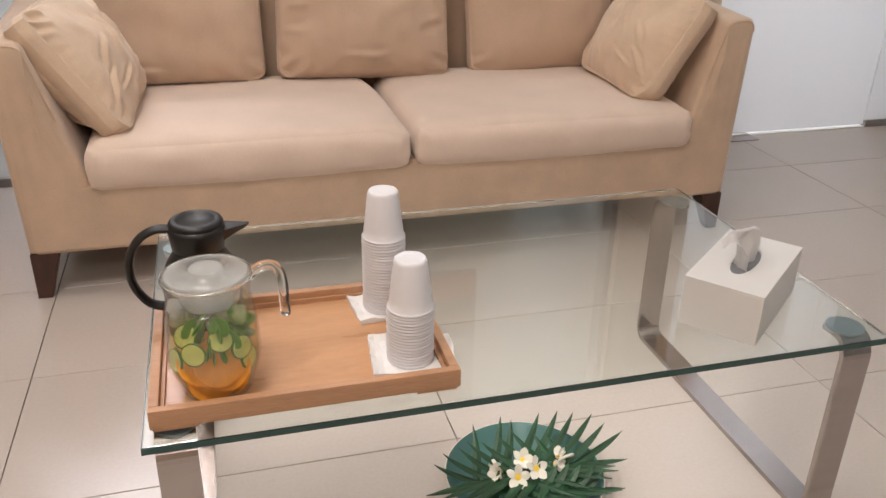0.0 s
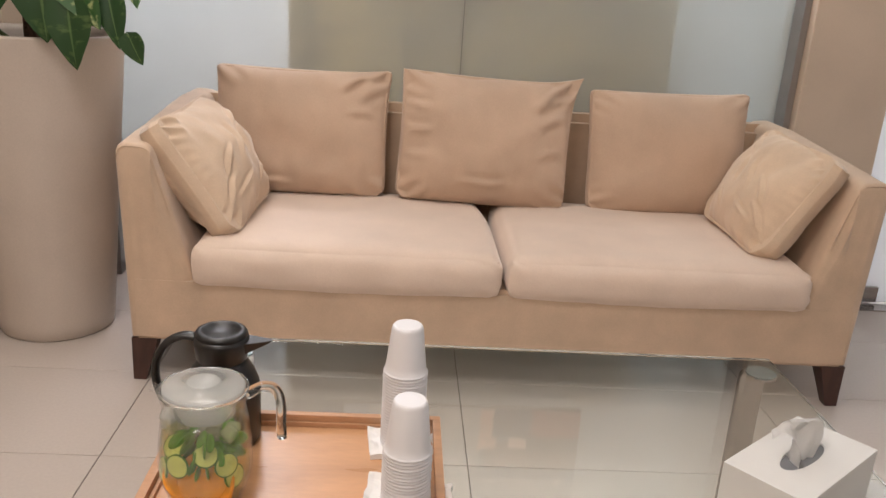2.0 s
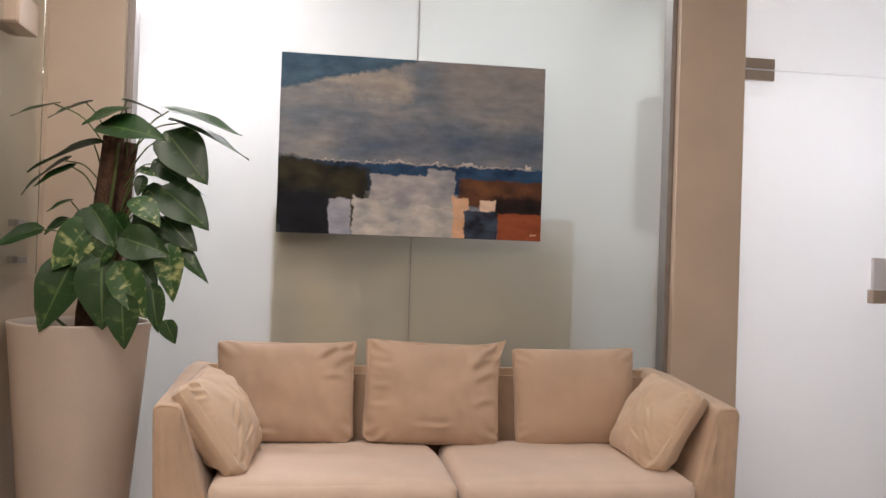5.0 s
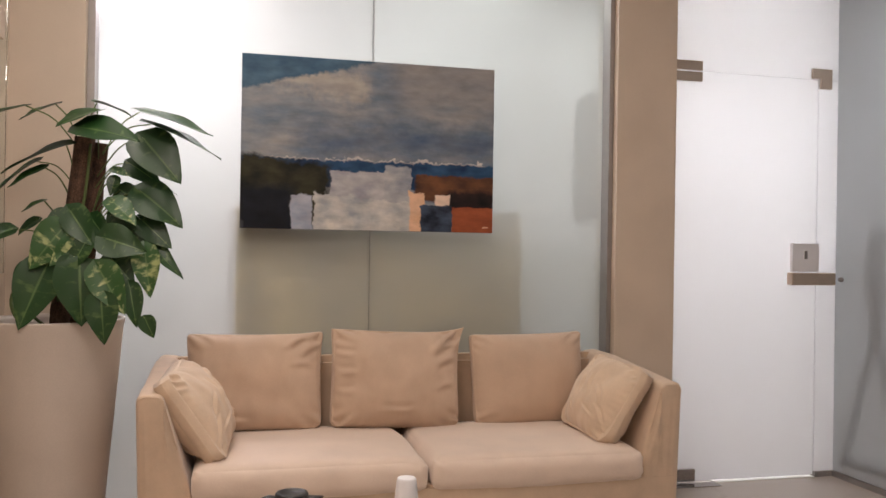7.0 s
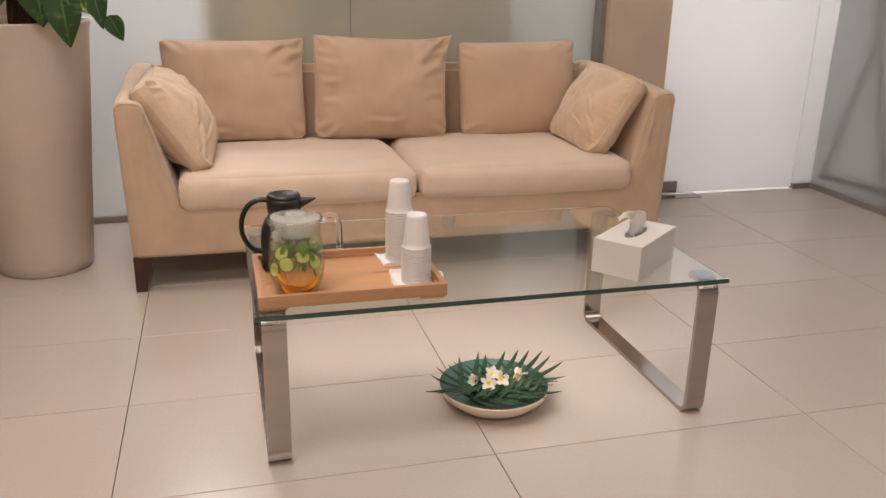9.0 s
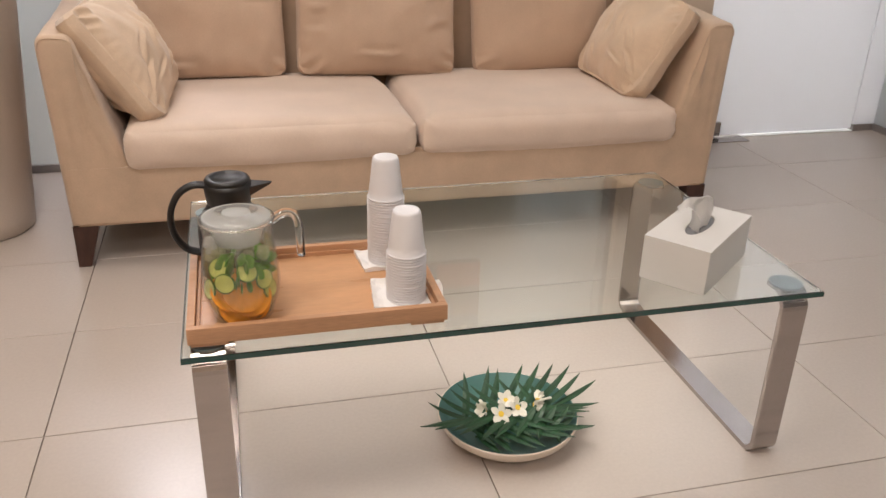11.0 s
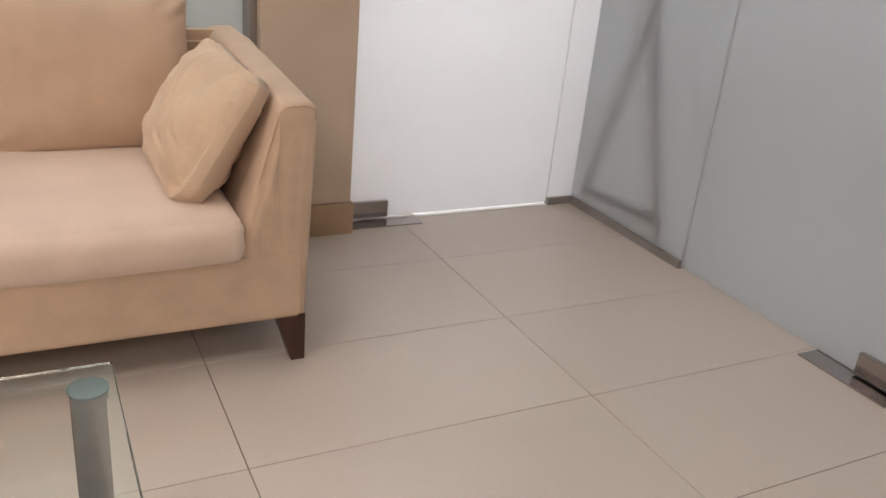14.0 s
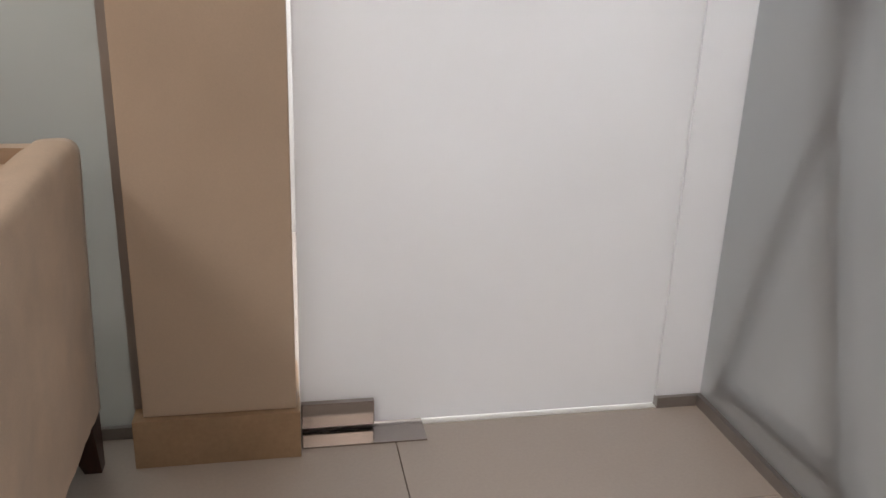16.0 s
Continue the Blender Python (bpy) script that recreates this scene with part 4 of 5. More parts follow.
# thermos
thermos = thing("vacuum_jug", "black plastic vacuum coffee jug on the bamboo tray", "jug", (0.429, -0.130, ZT))
thermos.scale = (1, 1, 0.985)
part("body", lathe([(0, 0), (0.056, 0), (0.060, 0.006), (0.0605, 0.09), (0.058, 0.105), (0.051, 0.124), (0.042, 0.138), (0.038, 0.146), (0, 0.148)], 40), M_BLACK, thermos, smooth=True)
part("collar", lathe([(0.037, 0.144), (0.040, 0.149), (0.0435, 0.178), (0.042, 0.186), (0, 0.186)], 40), M_BLACK, thermos, smooth=True)
part("lid", lathe([(0.0405, 0.1863), (0.0415, 0.190), (0.0385, 0.1945), (0.030, 0.196), (0.028, 0.193), (0, 0.193)], 32), M_BLACK, thermos, "glossy black screw lid", smooth=True)
sp = bmesh.new()
V = [sp.verts.new(c) for c in ((0.034, -0.022, 0.180), (0.034, 0.022, 0.180), (0.080, 0.004, 0.181), (0.080, -0.004, 0.181), (0.036, -0.014, 0.158), (0.036, 0.014, 0.158), (0.076, 0.002, 0.176), (0.076, -0.002, 0.176))]
for f in ((0, 1, 2, 3), (4, 7, 6, 5), (0, 3, 7, 4), (1, 5, 6, 2), (3, 2, 6, 7), (0, 4, 5, 1)):
    sp.faces.new([V[i] for i in f])
part("spout", sp, M_BLACK, thermos, bevel=0.002)
part("handle", tube(curve([(-0.036, 0, 0.181), (-0.062, 0, 0.182), (-0.088, 0, 0.166), (-0.104, 0, 0.132), (-0.103, 0, 0.092), (-0.084, 0, 0.058), (-0.056, 0, 0.046)]), 0.0115, 10, flat=0.55), M_BLACK, thermos, smooth=True)

# water jug
jug = thing("water_jug", "clear glass jug of iced water with orange, cucumber and mint", "jug", (0.441, -0.300, ZT))
outer = [(0, 0), (0.044, 0), (0.050, 0.004), (0.055, 0.020), (0.0630, 0.045), (0.0655, 0.065), (0.0645, 0.095), (0.0605, 0.130), (0.0572, 0.150), (0.0572, 0.160), (0.0600, 0.172), (0.0610, 0.180)]
inner = [(r - 0.0025, z) for r, z in outer[::-1] if z > 0.01][:-1] + [(0.050, 0.012), (0.040, 0.007), (0, 0.007)]
part("glass_body", lathe(outer + inner, 56), M_JUG, jug, "clear glass body", smooth=True)
part("glass_handle", tube(curve([(0.058, 0, 0.166), (0.078, 0, 0.176), (0.096, 0, 0.172), (0.105, 0, 0.150), (0.106, 0, 0.112), (0.107, 0, 0.094)]), 0.0098, 12, flat=0.75), M_JUG_SOLID, jug, "clear glass handle", smooth=True).rotation_euler = (0, 0, radians(12))
part("lip", tube(curve([(-0.056, 0, 0.168), (-0.066, 0, 0.176), (-0.072, 0, 0.179)]), [0.010] * 16 + [0.006], 10, flat=0.5), M_JUG, jug, "small glass pouring lip", smooth=True)
lid = part("lid", lathe([(0, 0.176), (0.055, 0.176), (0.0568, 0.179), (0.0560, 0.1835), (0.0545, 0.1840), (0.024, 0.1842), (0.0235, 0.1900), (0.0215, 0.1912), (0, 0.1912)], 40), M_LID, jug, "translucent round plastic lid with a knob", smooth=True)
part("rim", lathe([(0.0585, 0.177), (0.0605, 0.1765), (0.0622, 0.179), (0.0608, 0.182), (0.0588, 0.181), (0.0585, 0.177)], 48), M_JUG_SOLID, jug, "thick glass rim", smooth=True)
part("strainer", lathe([(0.044, 0.1755), (0.042, 0.142), (0, 0.141)], 30), M_LID, jug, "cloudy plastic ice strainer", smooth=True)
part("water", lathe([(0, 0.0085), (0.040, 0.0085), (0.049, 0.013), (0.0535, 0.024), (0.0600, 0.045), (0.0622, 0.065), (0.0612, 0.095), (0.0575, 0.126), (0.0545, 0.140), (0, 0.140)], 48), M_WATER, jug, "pale yellow infused water", smooth=True)
rnd = random.Random(5)


def disc_slice(r, t, m):
    return lathe([(0, 0), (r * 0.96, 0), (r, t * 0.3), (r, t * 0.7), (r * 0.96, t), (0, t)], 22, m=m)


for i, (ax, ay, az, tilt, turn) in enumerate(((-0.006, -0.030, 0.034, 66, 15), (0.014, -0.026, 0.046, 60, -20), (-0.020, -0.022, 0.054, 50, 35), (0.004, -0.032, 0.058, 64, 5), (0.0, 0.02, 0.04, 60, 80), (0.022, -0.012, 0.032, 70, -50))):
    p_ = part("orange_slice", disc_slice(0.036, 0.006, pose(0, 0, 0)), M_ORANGE, jug, "curved orange slice under water")
    p_.location, p_.rotation_euler = (ax, ay, az), (radians(tilt), 0, radians(turn))
for i, (ax, ay, az, tilt, turn) in enumerate(((-0.026, -0.046, 0.084, 84, -20), (0.036, -0.038, 0.083, 80, 40), (0.044, -0.028, 0.060, 80, 55), (-0.050, -0.026, 0.066, 80, -60), (0.010, -0.040, 0.097, 50, 10), (-0.034, -0.030, 0.104, 60, -30), (0.030, 0.020, 0.090, 70, 130))):
    q_ = part("cucumber_slice", disc_slice(0.0160, 0.004, pose(0, 0, 0)), M_CUKE, jug, "pale round cucumber slice with green skin")
    q_.location, q_.rotation_euler = (ax, ay, az), (radians(tilt), 0, radians(turn))
    part("cucumber_skin", lathe([(0.0162, 0.0002), (0.0175, 0.0008), (0.0175, 0.0034), (0.0162, 0.0040)], 22), M_SKIN, q_)
for i in range(46):
    a, r_ = rnd.uniform(0, 6.28), rnd.uniform(0.022, 0.047)
    lf = bmesh.new()
    bmesh.ops.create_icosphere(lf, subdivisions=2, radius=1, matrix=Matrix.Diagonal((0.0165, 0.0100, 0.0018, 1)))
    q_ = part("mint_leaf", lf, M_MINT, jug, smooth=True)
    q_.location, q_.rotation_euler = (r_ * math.cos(a), r_ * math.sin(a) - 0.004, rnd.uniform(0.072, 0.128)), (rnd.uniform(0.5, 1.8), rnd.uniform(-1, 1), a)
for i in range(30):
    a, r_ = rnd.uniform(0, 6.28), rnd.uniform(0.0, 0.050)
    q_ = part("ice_cube", boxes((-0.010, 0.010, -0.009, 0.009, -0.009, 0.009)), M_ICE, jug, bevel=0.006, smooth=True)
    q_.location, q_.rotation_euler = (r_ * math.cos(a), r_ * math.sin(a), rnd.uniform(0.090, 0.148)), (a, a * 2, a * 3)

# cups
CUP_H = 0.082


def cup_mesh():
    """An upturned cup: rim at z = 0, foot at the top."""
    R, r, h = 0.0350, 0.0245, CUP_H
    return lathe([(R - 0.0016, 0.001), (R + 0.0008, 0.0), (R + 0.0014, 0.0018), (R - 0.0004, 0.0034), (R - 0.0012, 0.0042), (R - 0.0030, 0.018), (r + 0.0012, h - 0.008), (r, h - 0.003), (r - 0.002, h - 0.0002), (r - 0.004, h), (r - 0.006, h - 0.0006), (r - 0.012, h - 0.0010), (0, h - 0.0010)], 36)


cup_shape = None
for cx, cy, base, count, nz in ((0.728, -0.296, ZT + 0.002, 17, 1), (0.722, -0.128, ZT + 0.002, 25, 2)):
    for k in range(count + 1):
        z = base + k * 0.0052
        if k == count:
            z = base + (count - 1) * 0.0052 + 0.0052
        if cup_shape is None:
            c = link("cup", cup_mesh(), M_CUP, smooth=True)
            cup_shape = c.data
        else:
            c = new("cup", cup_shape)
        jitter = 0.0004 * math.sin(k * 2.3 + nz)
        c.matrix_world = pose(cx + jitter, cy - jitter, z, 0, 0, k * 17)
        tagged(c, "white plastic disposable cup, upturned in a tall stack on the tray", "cup", "cups stacked on the tray")


def napkin(name, x, y, turn, w, d, label, seed):
    bm = bmesh.new()
    n = 14
    g = []
    for j in range(n + 1):
        row = []
        for i in range(n + 1):
            u, v = i / n - 0.5, j / n - 0.5
            e = max(abs(u), abs(v)) * 2
            z = 0.0012 + 0.007 * max(noise.noise(Vector((u * 5 + seed, v * 5, seed))), 0) * e ** 2 + (0.075 * max(e - 0.72, 0) ** 1.5 * (noise.noise(Vector((u * 3, v * 3, seed * 2))) + 0.6))
            z = max(z, 0.0010)
            row.append(bm.verts.new((u * w * (1 + 0.04 * noise.noise(Vector((v * 6, seed, 0)))), v * d * (1 + 0.04 * noise.noise(Vector((u * 6, seed, 1)))), z)))
        g.append(row)
    for j in range(n):
        for i in range(n):
            bm.faces.new((g[j][i], g[j][i + 1], g[j + 1][i + 1], g[j + 1][i]))
    low = [[bm.verts.new((v.co.x, v.co.y, 0.0002)) for v in row] for row in g]
    rim = [(0, i) for i in range(n)] + [(j, n) for j in range(n)] + [(n, n - i) for i in range(n)] + [(n - j, 0) for j in range(n)]
    for a, b in zip(rim, rim[1:] + rim[:1]):
        bm.faces.new((g[a[0]][a[1]], low[a[0]][a[1]], low[b[0]][b[1]], g[b[0]][b[1]]))
    for j in range(n):
        for i in range(n):
            bm.faces.new((low[j][i], low[j + 1][i], low[j + 1][i + 1], low[j][i + 1]))
    ob = tagged(link(name, bm, M_PAPER), label, "napkin")
    ob.matrix_world = pose(x, y, ZT, 0, 0, turn)
    return ob


napkin("napkin", 0.731, -0.299, -6, 0.128, 0.112, "folded white paper napkin under the cup stack", 1)
napkin("napkin", 0.722, -0.132, 6, 0.110, 0.090, "folded white paper napkin under the taller cup stack", 2)

# tissue box
tb = thing("tissue_box", "white card tissue box with raised tissue on the glass table", "tissue box", (1.3395, -0.2465, TZ), turn=39.5)
bw, bd, bh = 0.119, 0.066, 0.090
shell = boxes((-bw, bw, -bd, bd, 0, 0.0875))
part("carton", shell, M_BOX, tb, bevel=0.0015)
lidm = bmesh.new()
N = 40
outer_, inner_ = [], []
for i in range(N):
    a = 2 * math.pi * i / N
    c, s = math.cos(a), math.sin(a)
    k = 1 / max(abs(c), abs(s))
    outer_.append((bw * c * k, bd * s * k))
    inner_.append((0.062 * c, 0.020 * s))
tops = [[lidm.verts.new((x, y, z)) for x, y in ring] for ring, z in ((outer_, 0.0905), (inner_, 0.0905), (inner_, 0.0877), (outer_, 0.0877))]
for a, b in zip(tops, tops[1:] + tops[:1]):
    for i in range(N):
        lidm.faces.new((a[i], a[(i + 1) % N], b[(i + 1) % N], b[i]))
part("top_panel", lidm, M_BOX, tb, "white card top with an oval slot")
# Opaque disc over the solid carton; its dark colour is the shade inside.
part("slot_film", lathe([(0, 0), (1, 0), (1, 0.1), (0, 0.1)], 30, m=Matrix.Translation((0, 0, 0.0876)) @ Matrix.Diagonal((0.0615, 0.0195, 0.003, 1))), M_DARK, tb, "film in the slot, coloured dark for the shade inside the box")
ts = bmesh.new()
prev = None
for j in range(18):
    k = j / 17
    px = -0.020 - 0.012 * k + 0.030 * math.sin(k * 3.0)
    pz = 0.086 + 0.062 * math.sin(k * math.pi * 0.70)
    py = 0.002 + 0.020 * k * k
    wdt = 0.016 + 0.030 * math.sin(k * math.pi * 0.8) ** 0.7
    row = []
    for i in range(13):
        a = (i / 12 - 0.5) * 2
        row.append(ts.verts.new((px + a * wdt, py + 0.012 * math.cos(a * 3.2 + k * 2) + 0.004 * math.sin(a * 9 + k * 5) + 0.004 * noise.noise(Vector((a * 3, k * 6, 0))), pz - 0.010 * a * a + 0.003 * noise.noise(Vector((a * 4, k * 5, 3))))))
    if prev:
        for i in range(12):
            ts.faces.new((prev[i], prev[i + 1], row[i + 1], row[i]))
    prev = row
bmesh.ops.solidify(ts, geom=list(ts.faces), thickness=0.001)
part("tissue", ts, M_TISSUE, tb, "crumpled white tissue sticking up", smooth=True)

# ---- bowl under the table ----
bowl = thing("decorative_bowl", "shallow teal and cream ceramic bowl on the floor under the table", "bowl", (0.978, -0.192, 0.0))
bowl.scale = (0.97, 0.97, 0.92)
part("outside", lathe([(0, 0.0), (0.085, 0.0), (0.125, 0.014), (0.152, 0.040), (0.158, 0.058), (0.1575, 0.061), (0.155, 0.0615)], 64), M_PLATE_OUT, bowl, "cream glazed outside", smooth=True)
part("inside", lathe([(0.1555, 0.0612), (0.152, 0.058), (0.145, 0.044), (0.118, 0.022), (0.080, 0.011), (0, 0.009)], 64), M_PLATE, bowl, "glossy teal glazed inside", smooth=True)


def frond(name, at, aim, length, back, front, seed):
    """A palm leaf: a stem along its x and narrow pointed leaflets; back and front: the length of those on its left and right."""
    fr = thing(name, "dark green palm leaf lying in the teal bowl", "palm leaf", at, "palm leaves in the bowl", aim)
    spine = [(length * k / 10, 0, 0.016 * math.sin(k / 10 * 2.6)) for k in range(11)]
    part("stem", tube(spine, [0.0022 - 0.0001 * k for k in range(11)], 6), M_PALM, fr)
    r = random.Random(seed)
    for k in range(9):
        t = 0.04 + 0.96 * k / 8
        base = Vector((length * t, 0, 0.016 * math.sin(t * 2.6)))
        for s in (-1, 1):
            L = (back if s > 0 else front) * (1 - 0.45 * abs(t - 0.4)) * r.uniform(0.88, 1.1)
            an = radians(s * (68 - 50 * t) + r.uniform(-4, 4))
            bend = -s * r.uniform(0.10, 0.40) * (1 - t)
            rise = (0.034 if (s > 0) == (abs(aim) < 90) else 0.012) * r.uniform(0.7, 1.2)
            bm = bmesh.new()
            rows, p, a = [], base.copy(), an
            for q in range(9):
                w = 0.0082 * math.sin(math.pi * (0.14 + 0.86 * q / 8)) ** 0.8 + 0.0002
                c, sn = math.cos(a), math.sin(a)
                rows.append([bm.verts.new(p + Vector((-e * w * sn, e * w * c, 0.0015 if e == 0 else 0))) for e in (-1, 0, 1)])
                p = p + Vector((L / 8 * c, L / 8 * sn, rise / 8 * (0.3 + q / 5)))
                a -= bend / 8
            for a_, b_ in zip(rows, rows[1:]):
                for i in range(2):
                    bm.faces.new((a_[i], a_[i + 1], b_[i + 1], b_[i]))
            part("leaflet", bm, M_PALM, fr)
    return fr


frond("palm_leaf", (0.868, -0.206, 0.046), 3, 0.215, 0.172, 0.140, 1)
frond("palm_leaf", (1.092, -0.214, 0.050), 177, 0.210, 0.140, 0.112, 2)
frond("palm_leaf", (0.890, -0.246, 0.040), -4, 0.185, 0.060, 0.105, 3)


def flower(x, y, z, tilt, turn, cup, label):
    f = thing("frangipani", label, "flower", (x, y, z), "flowers in the bowl", turn)
    for k in range(5):
        bm = bmesh.new()
        rows = []
        for q in range(8):
            t = q / 7
            w = 0.0088 * math.sin(math.pi * (0.10 + 0.86 * t ** 1.25)) ** 0.75
            rows.append([bm.verts.new((0.002 + 0.0235 * t, e * w, 0.0055 * t - 0.004 * t * t + (0.0012 * abs(e) * (1 if e > 0 else -0.5)))) for e in (-1, -0.5, 0, 0.5, 1)])
        for a, b in zip(rows, rows[1:]):
            for i in range(4):
                bm.faces.new((a[i], a[i + 1], b[i + 1], b[i]))
        p_ = part("petal", bm, M_PETAL, f, smooth=True)
        p_.matrix_local = pose(0, 0, 0, tilt, 0, 0) @ pose(0, 0, 0.0006 * k, 8, -cup, k * 72)
    c_ = part("flower_eye", lathe([(0, 0.002), (0.004, 0.0030), (0.0066, 0.0046), (0.003, 0.0050), (0, 0.0044)], 10), M_PETAL_Y, f, "yellow centre")
    c_.matrix_local = pose(0, 0, 0.0005, tilt, 0, 0)


W1, W2 = "white frangipani flower with a yellow centre", "white frangipani flower lying on its side"
flower(0.950, -0.226, 0.074, 44, 6, 8, W1)
flower(0.990, -0.215, 0.077, 42, 20, 12, W1)
flower(0.972, -0.190, 0.080, 30, -10, 30, W1)
flower(0.925, -0.198, 0.069, 62, -50, 50, W2)
flower(0.908, -0.192, 0.066, 75, 130, 58, W2)
flower(1.030, -0.204, 0.072, 70, 40, 52, W2)
flower(1.046, -0.192, 0.070, 70, 150, 60, W2)
tagged(link("flower_tube", tube([(1.046, -0.196, 0.072), (1.062, -0.193, 0.075), (1.078, -0.190, 0.074)], [0.0040, 0.0030, 0.0034], 10), M_PETAL, smooth=True), "short white stalk of a fallen flower", "flower")

# ---- planter and plant ----
PX, PY, PZ = -0.405, 1.235, 0.935
pot = thing("planter", "tall tapered beige planter beside the sofa", "planter", (PX, PY, 0))
part("shell", lathe([(0, 0), (0.164, 0), (0.172, 0.006), (0.177, 0.05), (0.216, 0.50), (0.250, 0.90), (0.256, PZ - 0.008), (0.256, PZ), (0.240, PZ), (0.236, PZ - 0.02), (0.228, PZ - 0.08), (0, PZ - 0.08)], 72), M_POT, pot, smooth=True)
part("soil", lathe([(0, PZ - 0.045), (0.12, PZ - 0.05), (0.229, PZ - 0.058), (0.225, PZ - 0.078), (0, PZ - 0.078)], 40), M_SOIL, pot, "dark brown potting soil")

plant = thing("pothos", "tall variegated pothos climbing two brown coir poles in the planter", "plant", (PX, PY, PZ - 0.05))
for dx, dy, h in ((0.02, -0.04, 0.745), (0.075, 0.0, 0.73)):
    bm = tube([(dx, dy, 0), (dx + 0.035, dy - 0.01, h / 3), (dx + 0.065, dy - 0.02, h * 0.7), (dx + 0.09, dy - 0.03, h)], 0.036 if dx < 0.05 else 0.028, 18)
    bmesh.ops.subdivide_edges(bm, edges=list(bm.edges), cuts=2)
    for v in bm.verts:
        v.co += Vector((1, 1, 0)) * 0.006 * noise.noise(v.co * 40)
    part("coir_pole", bm, M_COIR, plant, "rough brown coir pole")


def leaf_bm(L, W, droop, seed):
    """A heart-shaped leaf along x from its stalk, folded at the midrib."""
    bm = bmesh.new()
    uv = bm.loops.layers.uv.new()
    n, m_ = 12, 4
    rows = []
    for i in range(n + 1):
        t = i / n
        w = W * (math.sin(math.pi * min(t ** 0.62, 1)) ** 0.75 * (1 - 0.35 * t)) * 1.15 + 0.0005
        row = []
        for j in range(-m_, m_ + 1):
            e = j / m_
            back = -0.16 * L * (abs(e) ** 1.3) * max(1 - t * 3.0, 0)
            x = L * t + back
            z = -droop * L * t * t + 0.16 * w * abs(e) + 0.05 * W * math.sin(t * 9 + e * 3 + seed) * abs(e)
            row.append((bm.verts.new((x, e * w, z)), (t, 0.5 + e * 0.5)))
        rows.append(row)
    for a, b in zip(rows, rows[1:]):
        for j in range(2 * m_):
            f = bm.faces.new((a[j][0], a[j + 1][0], b[j + 1][0], b[j][0]))
            for lp, c in zip(f.loops, (a[j], a[j + 1], b[j + 1], b[j])):
                lp[uv].uv = c[1]
    return bm


leaf_shapes = []
for k in range(5):
    for mt in (M_LEAF, M_LEAF_PALE):
        ob = link("leaf", leaf_bm(1.0, 0.31 + 0.02 * k, 0.05 + 0.03 * k, k), mt, smooth=True)
        leaf_shapes.append(ob.data)
        bpy.data.objects.remove(ob)


def leaf_at(start, base, tip, mode, k, pale, wide):
    """A stalk from start to base, in the plant's space, and a leaf from base to tip. mode: 0 lies flat, 1 half turned, 2 hangs facing the room."""
    start, base, tip = Vector(start), Vector(base), Vector(tip)
    mid = (start + base) / 2 + Vector((0, 0, 0.02 + 0.08 * (base - start).length))
    part("stalk", tube(curve([start, mid, base], 5), 0.0028, 6), M_STEM, plant, "thin green leaf stalk", smooth=True)
    xa = (tip - base).normalized()
    L = (tip - base).length * 0.98
    up = Vector(((0, -0.12, 1), (0.1, -0.75, 0.7), (0.1 * math.sin(k * 2.1), -1, 0.25))[mode])
    ya = up.cross(xa).normalized()
    za = xa.cross(ya)
    ob = new("leaf", leaf_shapes[(k % 5) * 2 + (1 if pale else 0)])
    ob.parent = plant
    ob["label"] = "large heart-shaped leaf streaked with cream" if pale else "large dark green heart-shaped leaf"
    ob.matrix_local = Matrix.Translation(base) @ Matrix((xa, ya, za)).transposed().to_4x4() @ pose(0, 0, 0, 9 * math.sin(k * 1.7), 0, 0) @ Matrix.Diagonal((L, L * wide, L, 1))


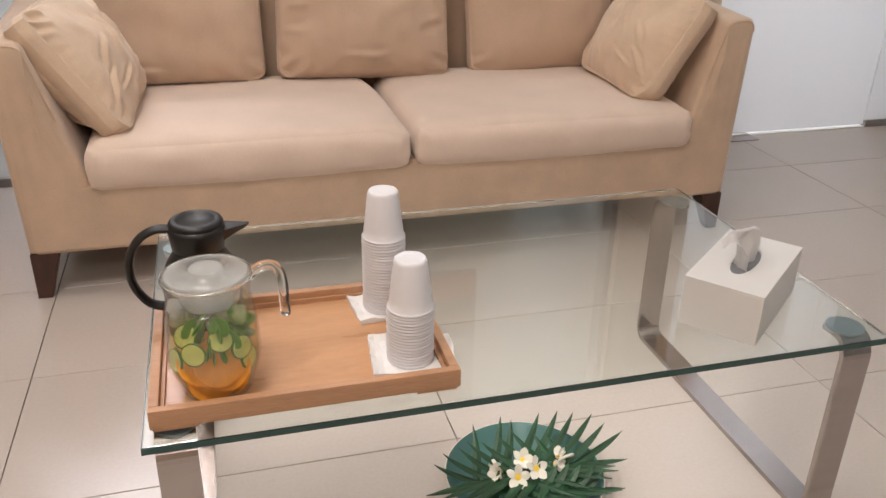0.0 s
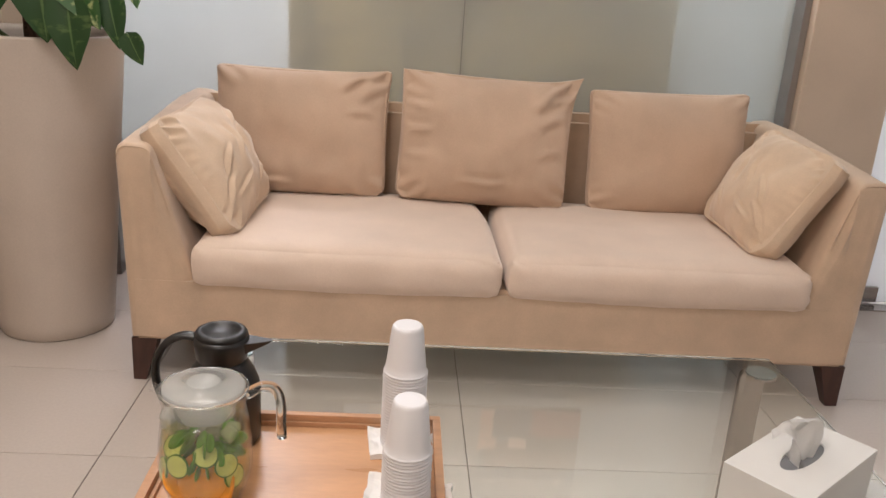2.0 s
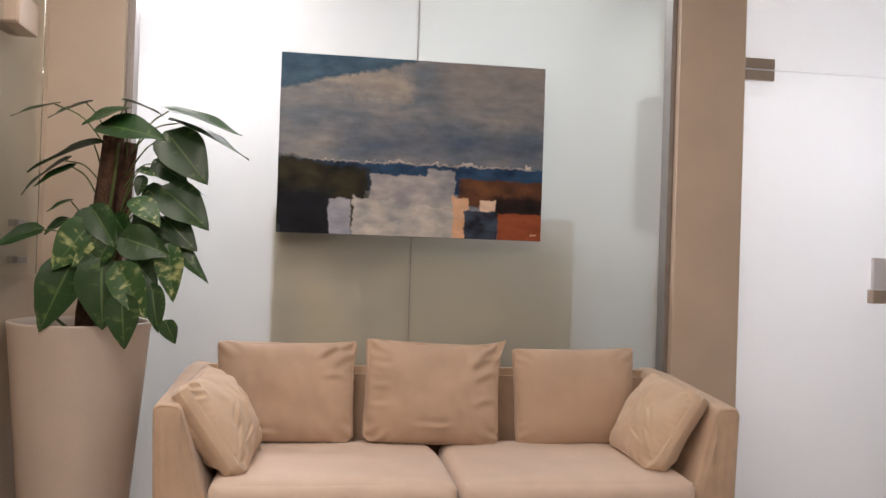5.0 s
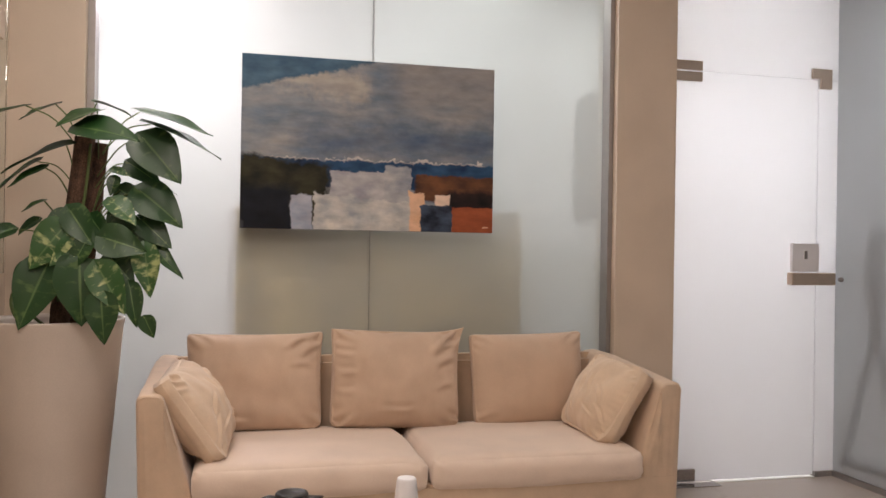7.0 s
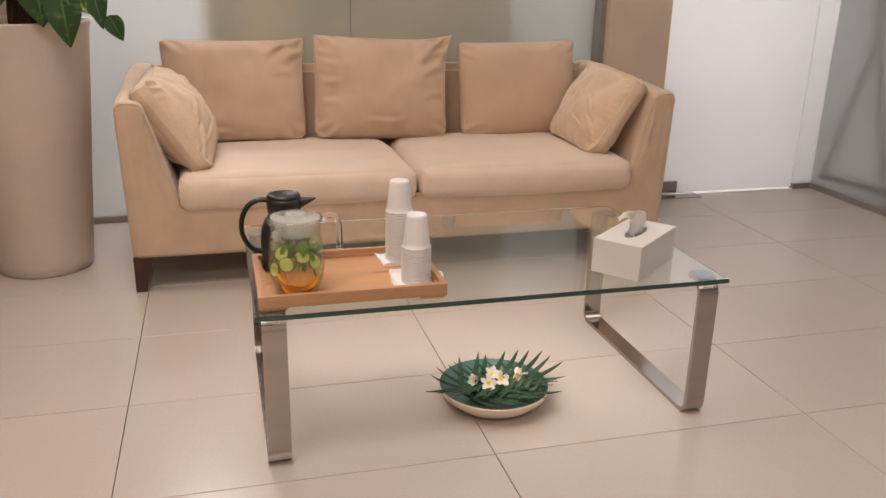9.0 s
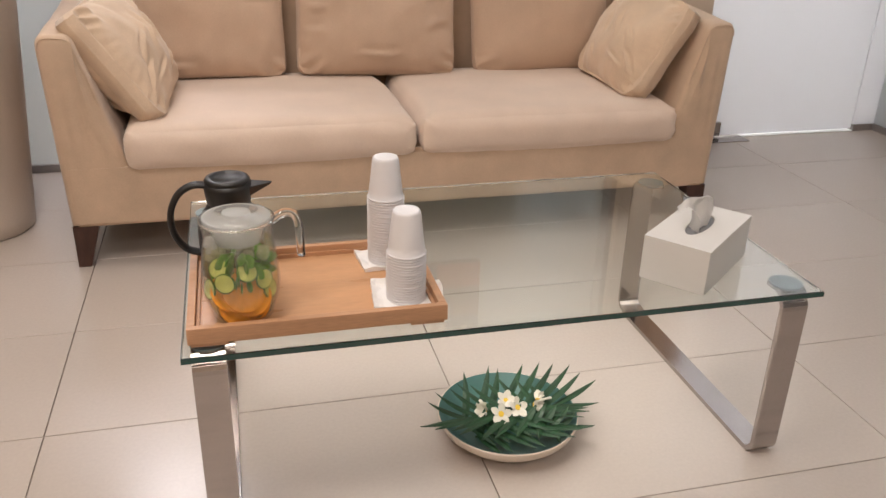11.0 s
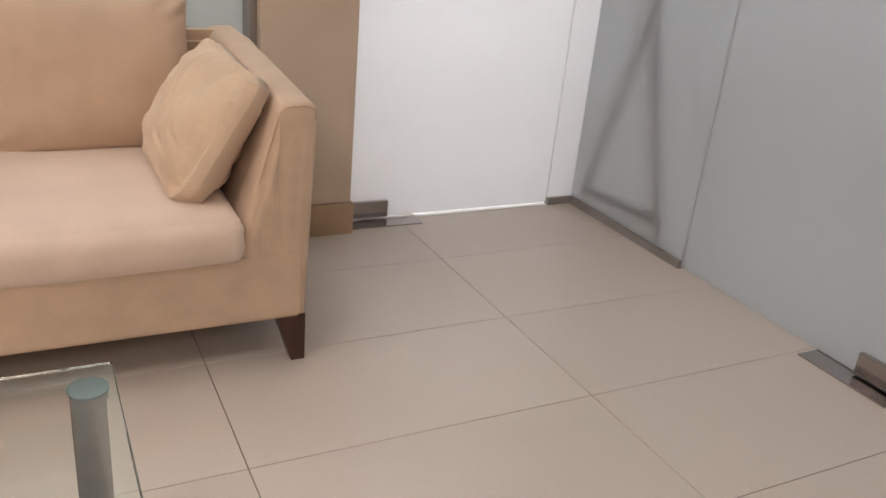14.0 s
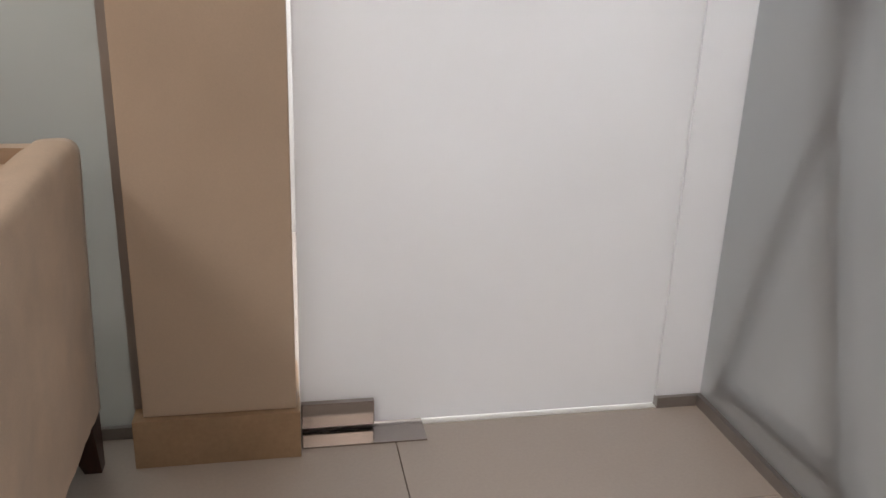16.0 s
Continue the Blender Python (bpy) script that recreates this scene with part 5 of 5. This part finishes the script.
LEAVES = (
    ((-0.089, -0.115, 0.849), (-0.219, -0.185, 0.793), 0, 0, 1),
    ((-0.006, -0.015, 0.875), (-0.119, -0.115, 0.806), 0, 0, 1),
    ((0.157, -0.095, 0.848), (0.028, -0.215, 0.78), 0, 0, 1.0),
    ((0.106, -0.155, 0.772), (0.327, -0.235, 0.748), 1, 0, 1.0),
    ((0.145, -0.035, 0.887), (0.283, 0.015, 0.865), 0, 0, 1),
    ((0.309, -0.055, 0.859), (0.593, -0.135, 0.779), 0, 0, 0.8),
    ((0.353, -0.115, 0.803), (0.632, -0.195, 0.69), 0, 0, 0.8),
    ((0.324, -0.115, 0.748), (0.476, -0.195, 0.579), 2, 0, 1.05),
    ((0.054, -0.115, 0.708), (-0.166, -0.195, 0.617), 0, 0, 0.9),
    ((-0.054, -0.085, 0.646), (-0.207, -0.135, 0.536), 0, 0, 0.7),
    ((-0.023, -0.115, 0.624), (-0.134, -0.185, 0.544), 0, 0, 0.7),
    ((-0.016, -0.135, 0.498), (-0.086, -0.185, 0.456), 0, 0, 0.8),
    ((-0.124, -0.135, 0.388), (-0.263, -0.185, 0.331), 1, 0, 0.8),
    ((0.07, -0.215, 0.401), (-0.04, -0.265, 0.246), 2, 1, 0.95),
    ((-0.046, -0.085, 0.429), (-0.11, -0.135, 0.377), 0, 0, 0.9),
    ((0.086, -0.205, 0.462), (0.181, -0.255, 0.324), 2, 0, 1),
    ((0.223, -0.085, 0.596), (0.208, -0.105, 0.523), 2, 0, 1),
    ((0.211, -0.085, 0.625), (0.289, -0.115, 0.605), 1, 1, 0.8),
    ((0.226, -0.185, 0.502), (0.325, -0.235, 0.419), 1, 1, 1),
    ((0.318, -0.115, 0.544), (0.486, -0.175, 0.423), 1, 0, 1.0),
    ((0.236, -0.035, 0.552), (0.355, -0.055, 0.461), 2, 0, 1),
    ((0.322, -0.115, 0.437), (0.443, -0.155, 0.328), 2, 0, 1),
    ((0.336, -0.115, 0.358), (0.493, -0.175, 0.22), 1, 0, 0.5),
    ((0.214, -0.095, 0.45), (0.326, -0.135, 0.408), 2, 0, 1.2),
    ((0.205, -0.235, 0.363), (0.361, -0.275, 0.319), 2, 0, 1.0),
    ((0.128, -0.215, 0.366), (0.03, -0.265, 0.255), 2, 1, 0.9),
    ((0.018, -0.215, 0.268), (-0.072, -0.275, 0.029), 2, 0, 1),
    ((0.052, -0.185, 0.251), (-0.017, -0.215, 0.124), 2, 1, 0.9),
    ((0.129, -0.245, 0.263), (0.147, -0.285, 0.04), 2, 0, 1.05),
    ((0.209, -0.275, 0.149), (0.225, -0.305, -0.024), 2, 0, 0.85),
    ((0.193, -0.255, 0.257), (0.295, -0.295, 0.083), 2, 1, 1),
    ((0.346, -0.195, 0.327), (0.373, -0.235, 0.14), 2, 1, 0.8),
    ((0.223, -0.185, 0.293), (0.317, -0.215, 0.187), 2, 0, 1),
    ((0.3, -0.235, 0.187), (0.332, -0.265, 0.033), 2, 0, 0.7),
    ((0.358, -0.255, 0.07), (0.391, -0.265, -0.005), 2, 0, 1),
    ((0.37, -0.035, 0.579), (0.452, -0.035, 0.542), 0, 0, 0.8),
    ((0.27, -0.055, 0.656), (0.394, -0.085, 0.576), 2, 0, 1),
    ((0.057, -0.135, 0.459), (-0.018, -0.175, 0.394), 1, 0, 0.8),
    ((0.152, -0.175, 0.439), (0.217, -0.215, 0.353), 2, 0, 1),
    ((0.24, -0.135, 0.399), (0.35, -0.175, 0.247), 2, 0, 0.9),
    ((0.093, -0.245, 0.283), (0.067, -0.265, 0.155), 2, 0, 0.9),
    ((0.216, -0.235, 0.223), (0.227, -0.265, 0.106), 2, 0, 0.9),
    ((0.149, -0.235, 0.35), (0.097, -0.255, 0.241), 2, 0, 0.9),
    ((-0.062, -0.135, 0.256), (-0.096, -0.175, 0.125), 2, 0, 0.8),
)
for k, (base, tip, mode, pale, wide) in enumerate(LEAVES):
    z = max(min(base[2] - 0.10 - 0.05 * (k % 3), 0.68), 0.05)
    leaf_at((0.05 + 0.12 * z + (0.03 if base[0] > 0.15 else -0.03), -0.05, z), base, tip, mode, k, pale, wide)
for s in (((0.0, -0.08, 0.0), (-0.10, -0.14, 0.06), (-0.12, -0.10, 0.16), (0.0, -0.05, 0.22)), ((0.05, -0.08, 0.0), (-0.02, -0.16, 0.05), (-0.06, -0.12, 0.12), (0.02, -0.06, 0.30)), ((0.06, -0.08, 0.1), (0.085, -0.085, 0.3), (0.12, -0.09, 0.55), (0.135, -0.095, 0.72))):
    part("vine", tube(curve(s, 6), 0.006, 8), M_STEM, plant, "brownish green twisting vine", smooth=True)


# ---- floor tiles ----
tile_meshes = {}


def tile(x0, x1, y0, y1):
    w, d = round(x1 - x0, 4), round(y1 - y0, 4)
    if (w, d) not in tile_meshes:
        bm = boxes((0.0012, w - 0.0012, 0.0012, d - 0.0012, -0.0058, 0))
        bmesh.ops.bevel(bm, geom=[e for e in bm.edges if all(v.co.z > -0.001 for v in e.verts)], offset=0.0008, segments=1, affect="EDGES")
        me = bpy.data.meshes.new("tile")
        bm.to_mesh(me)
        bm.free()
        me.materials.append(M_FLOOR)
        tile_meshes[(w, d)] = me
    ob = new("tile", tile_meshes[(w, d)])
    ob.parent = floor
    ob.location = (x0, y0, 0)


for i in range(-1, 7):
    for j in range(-11, 9):
        x0, x1 = max(0.9 * i, XL - 0.1), min(0.9 * i + 0.9, 5.5)
        y0, y1 = max(0.45 * j, YB), 0.45 * j + 0.45
        if x1 - x0 > 0.02 and y1 - y0 > 0.02 and y0 < 3.4:
            tile(x0, x1, y0, y1)
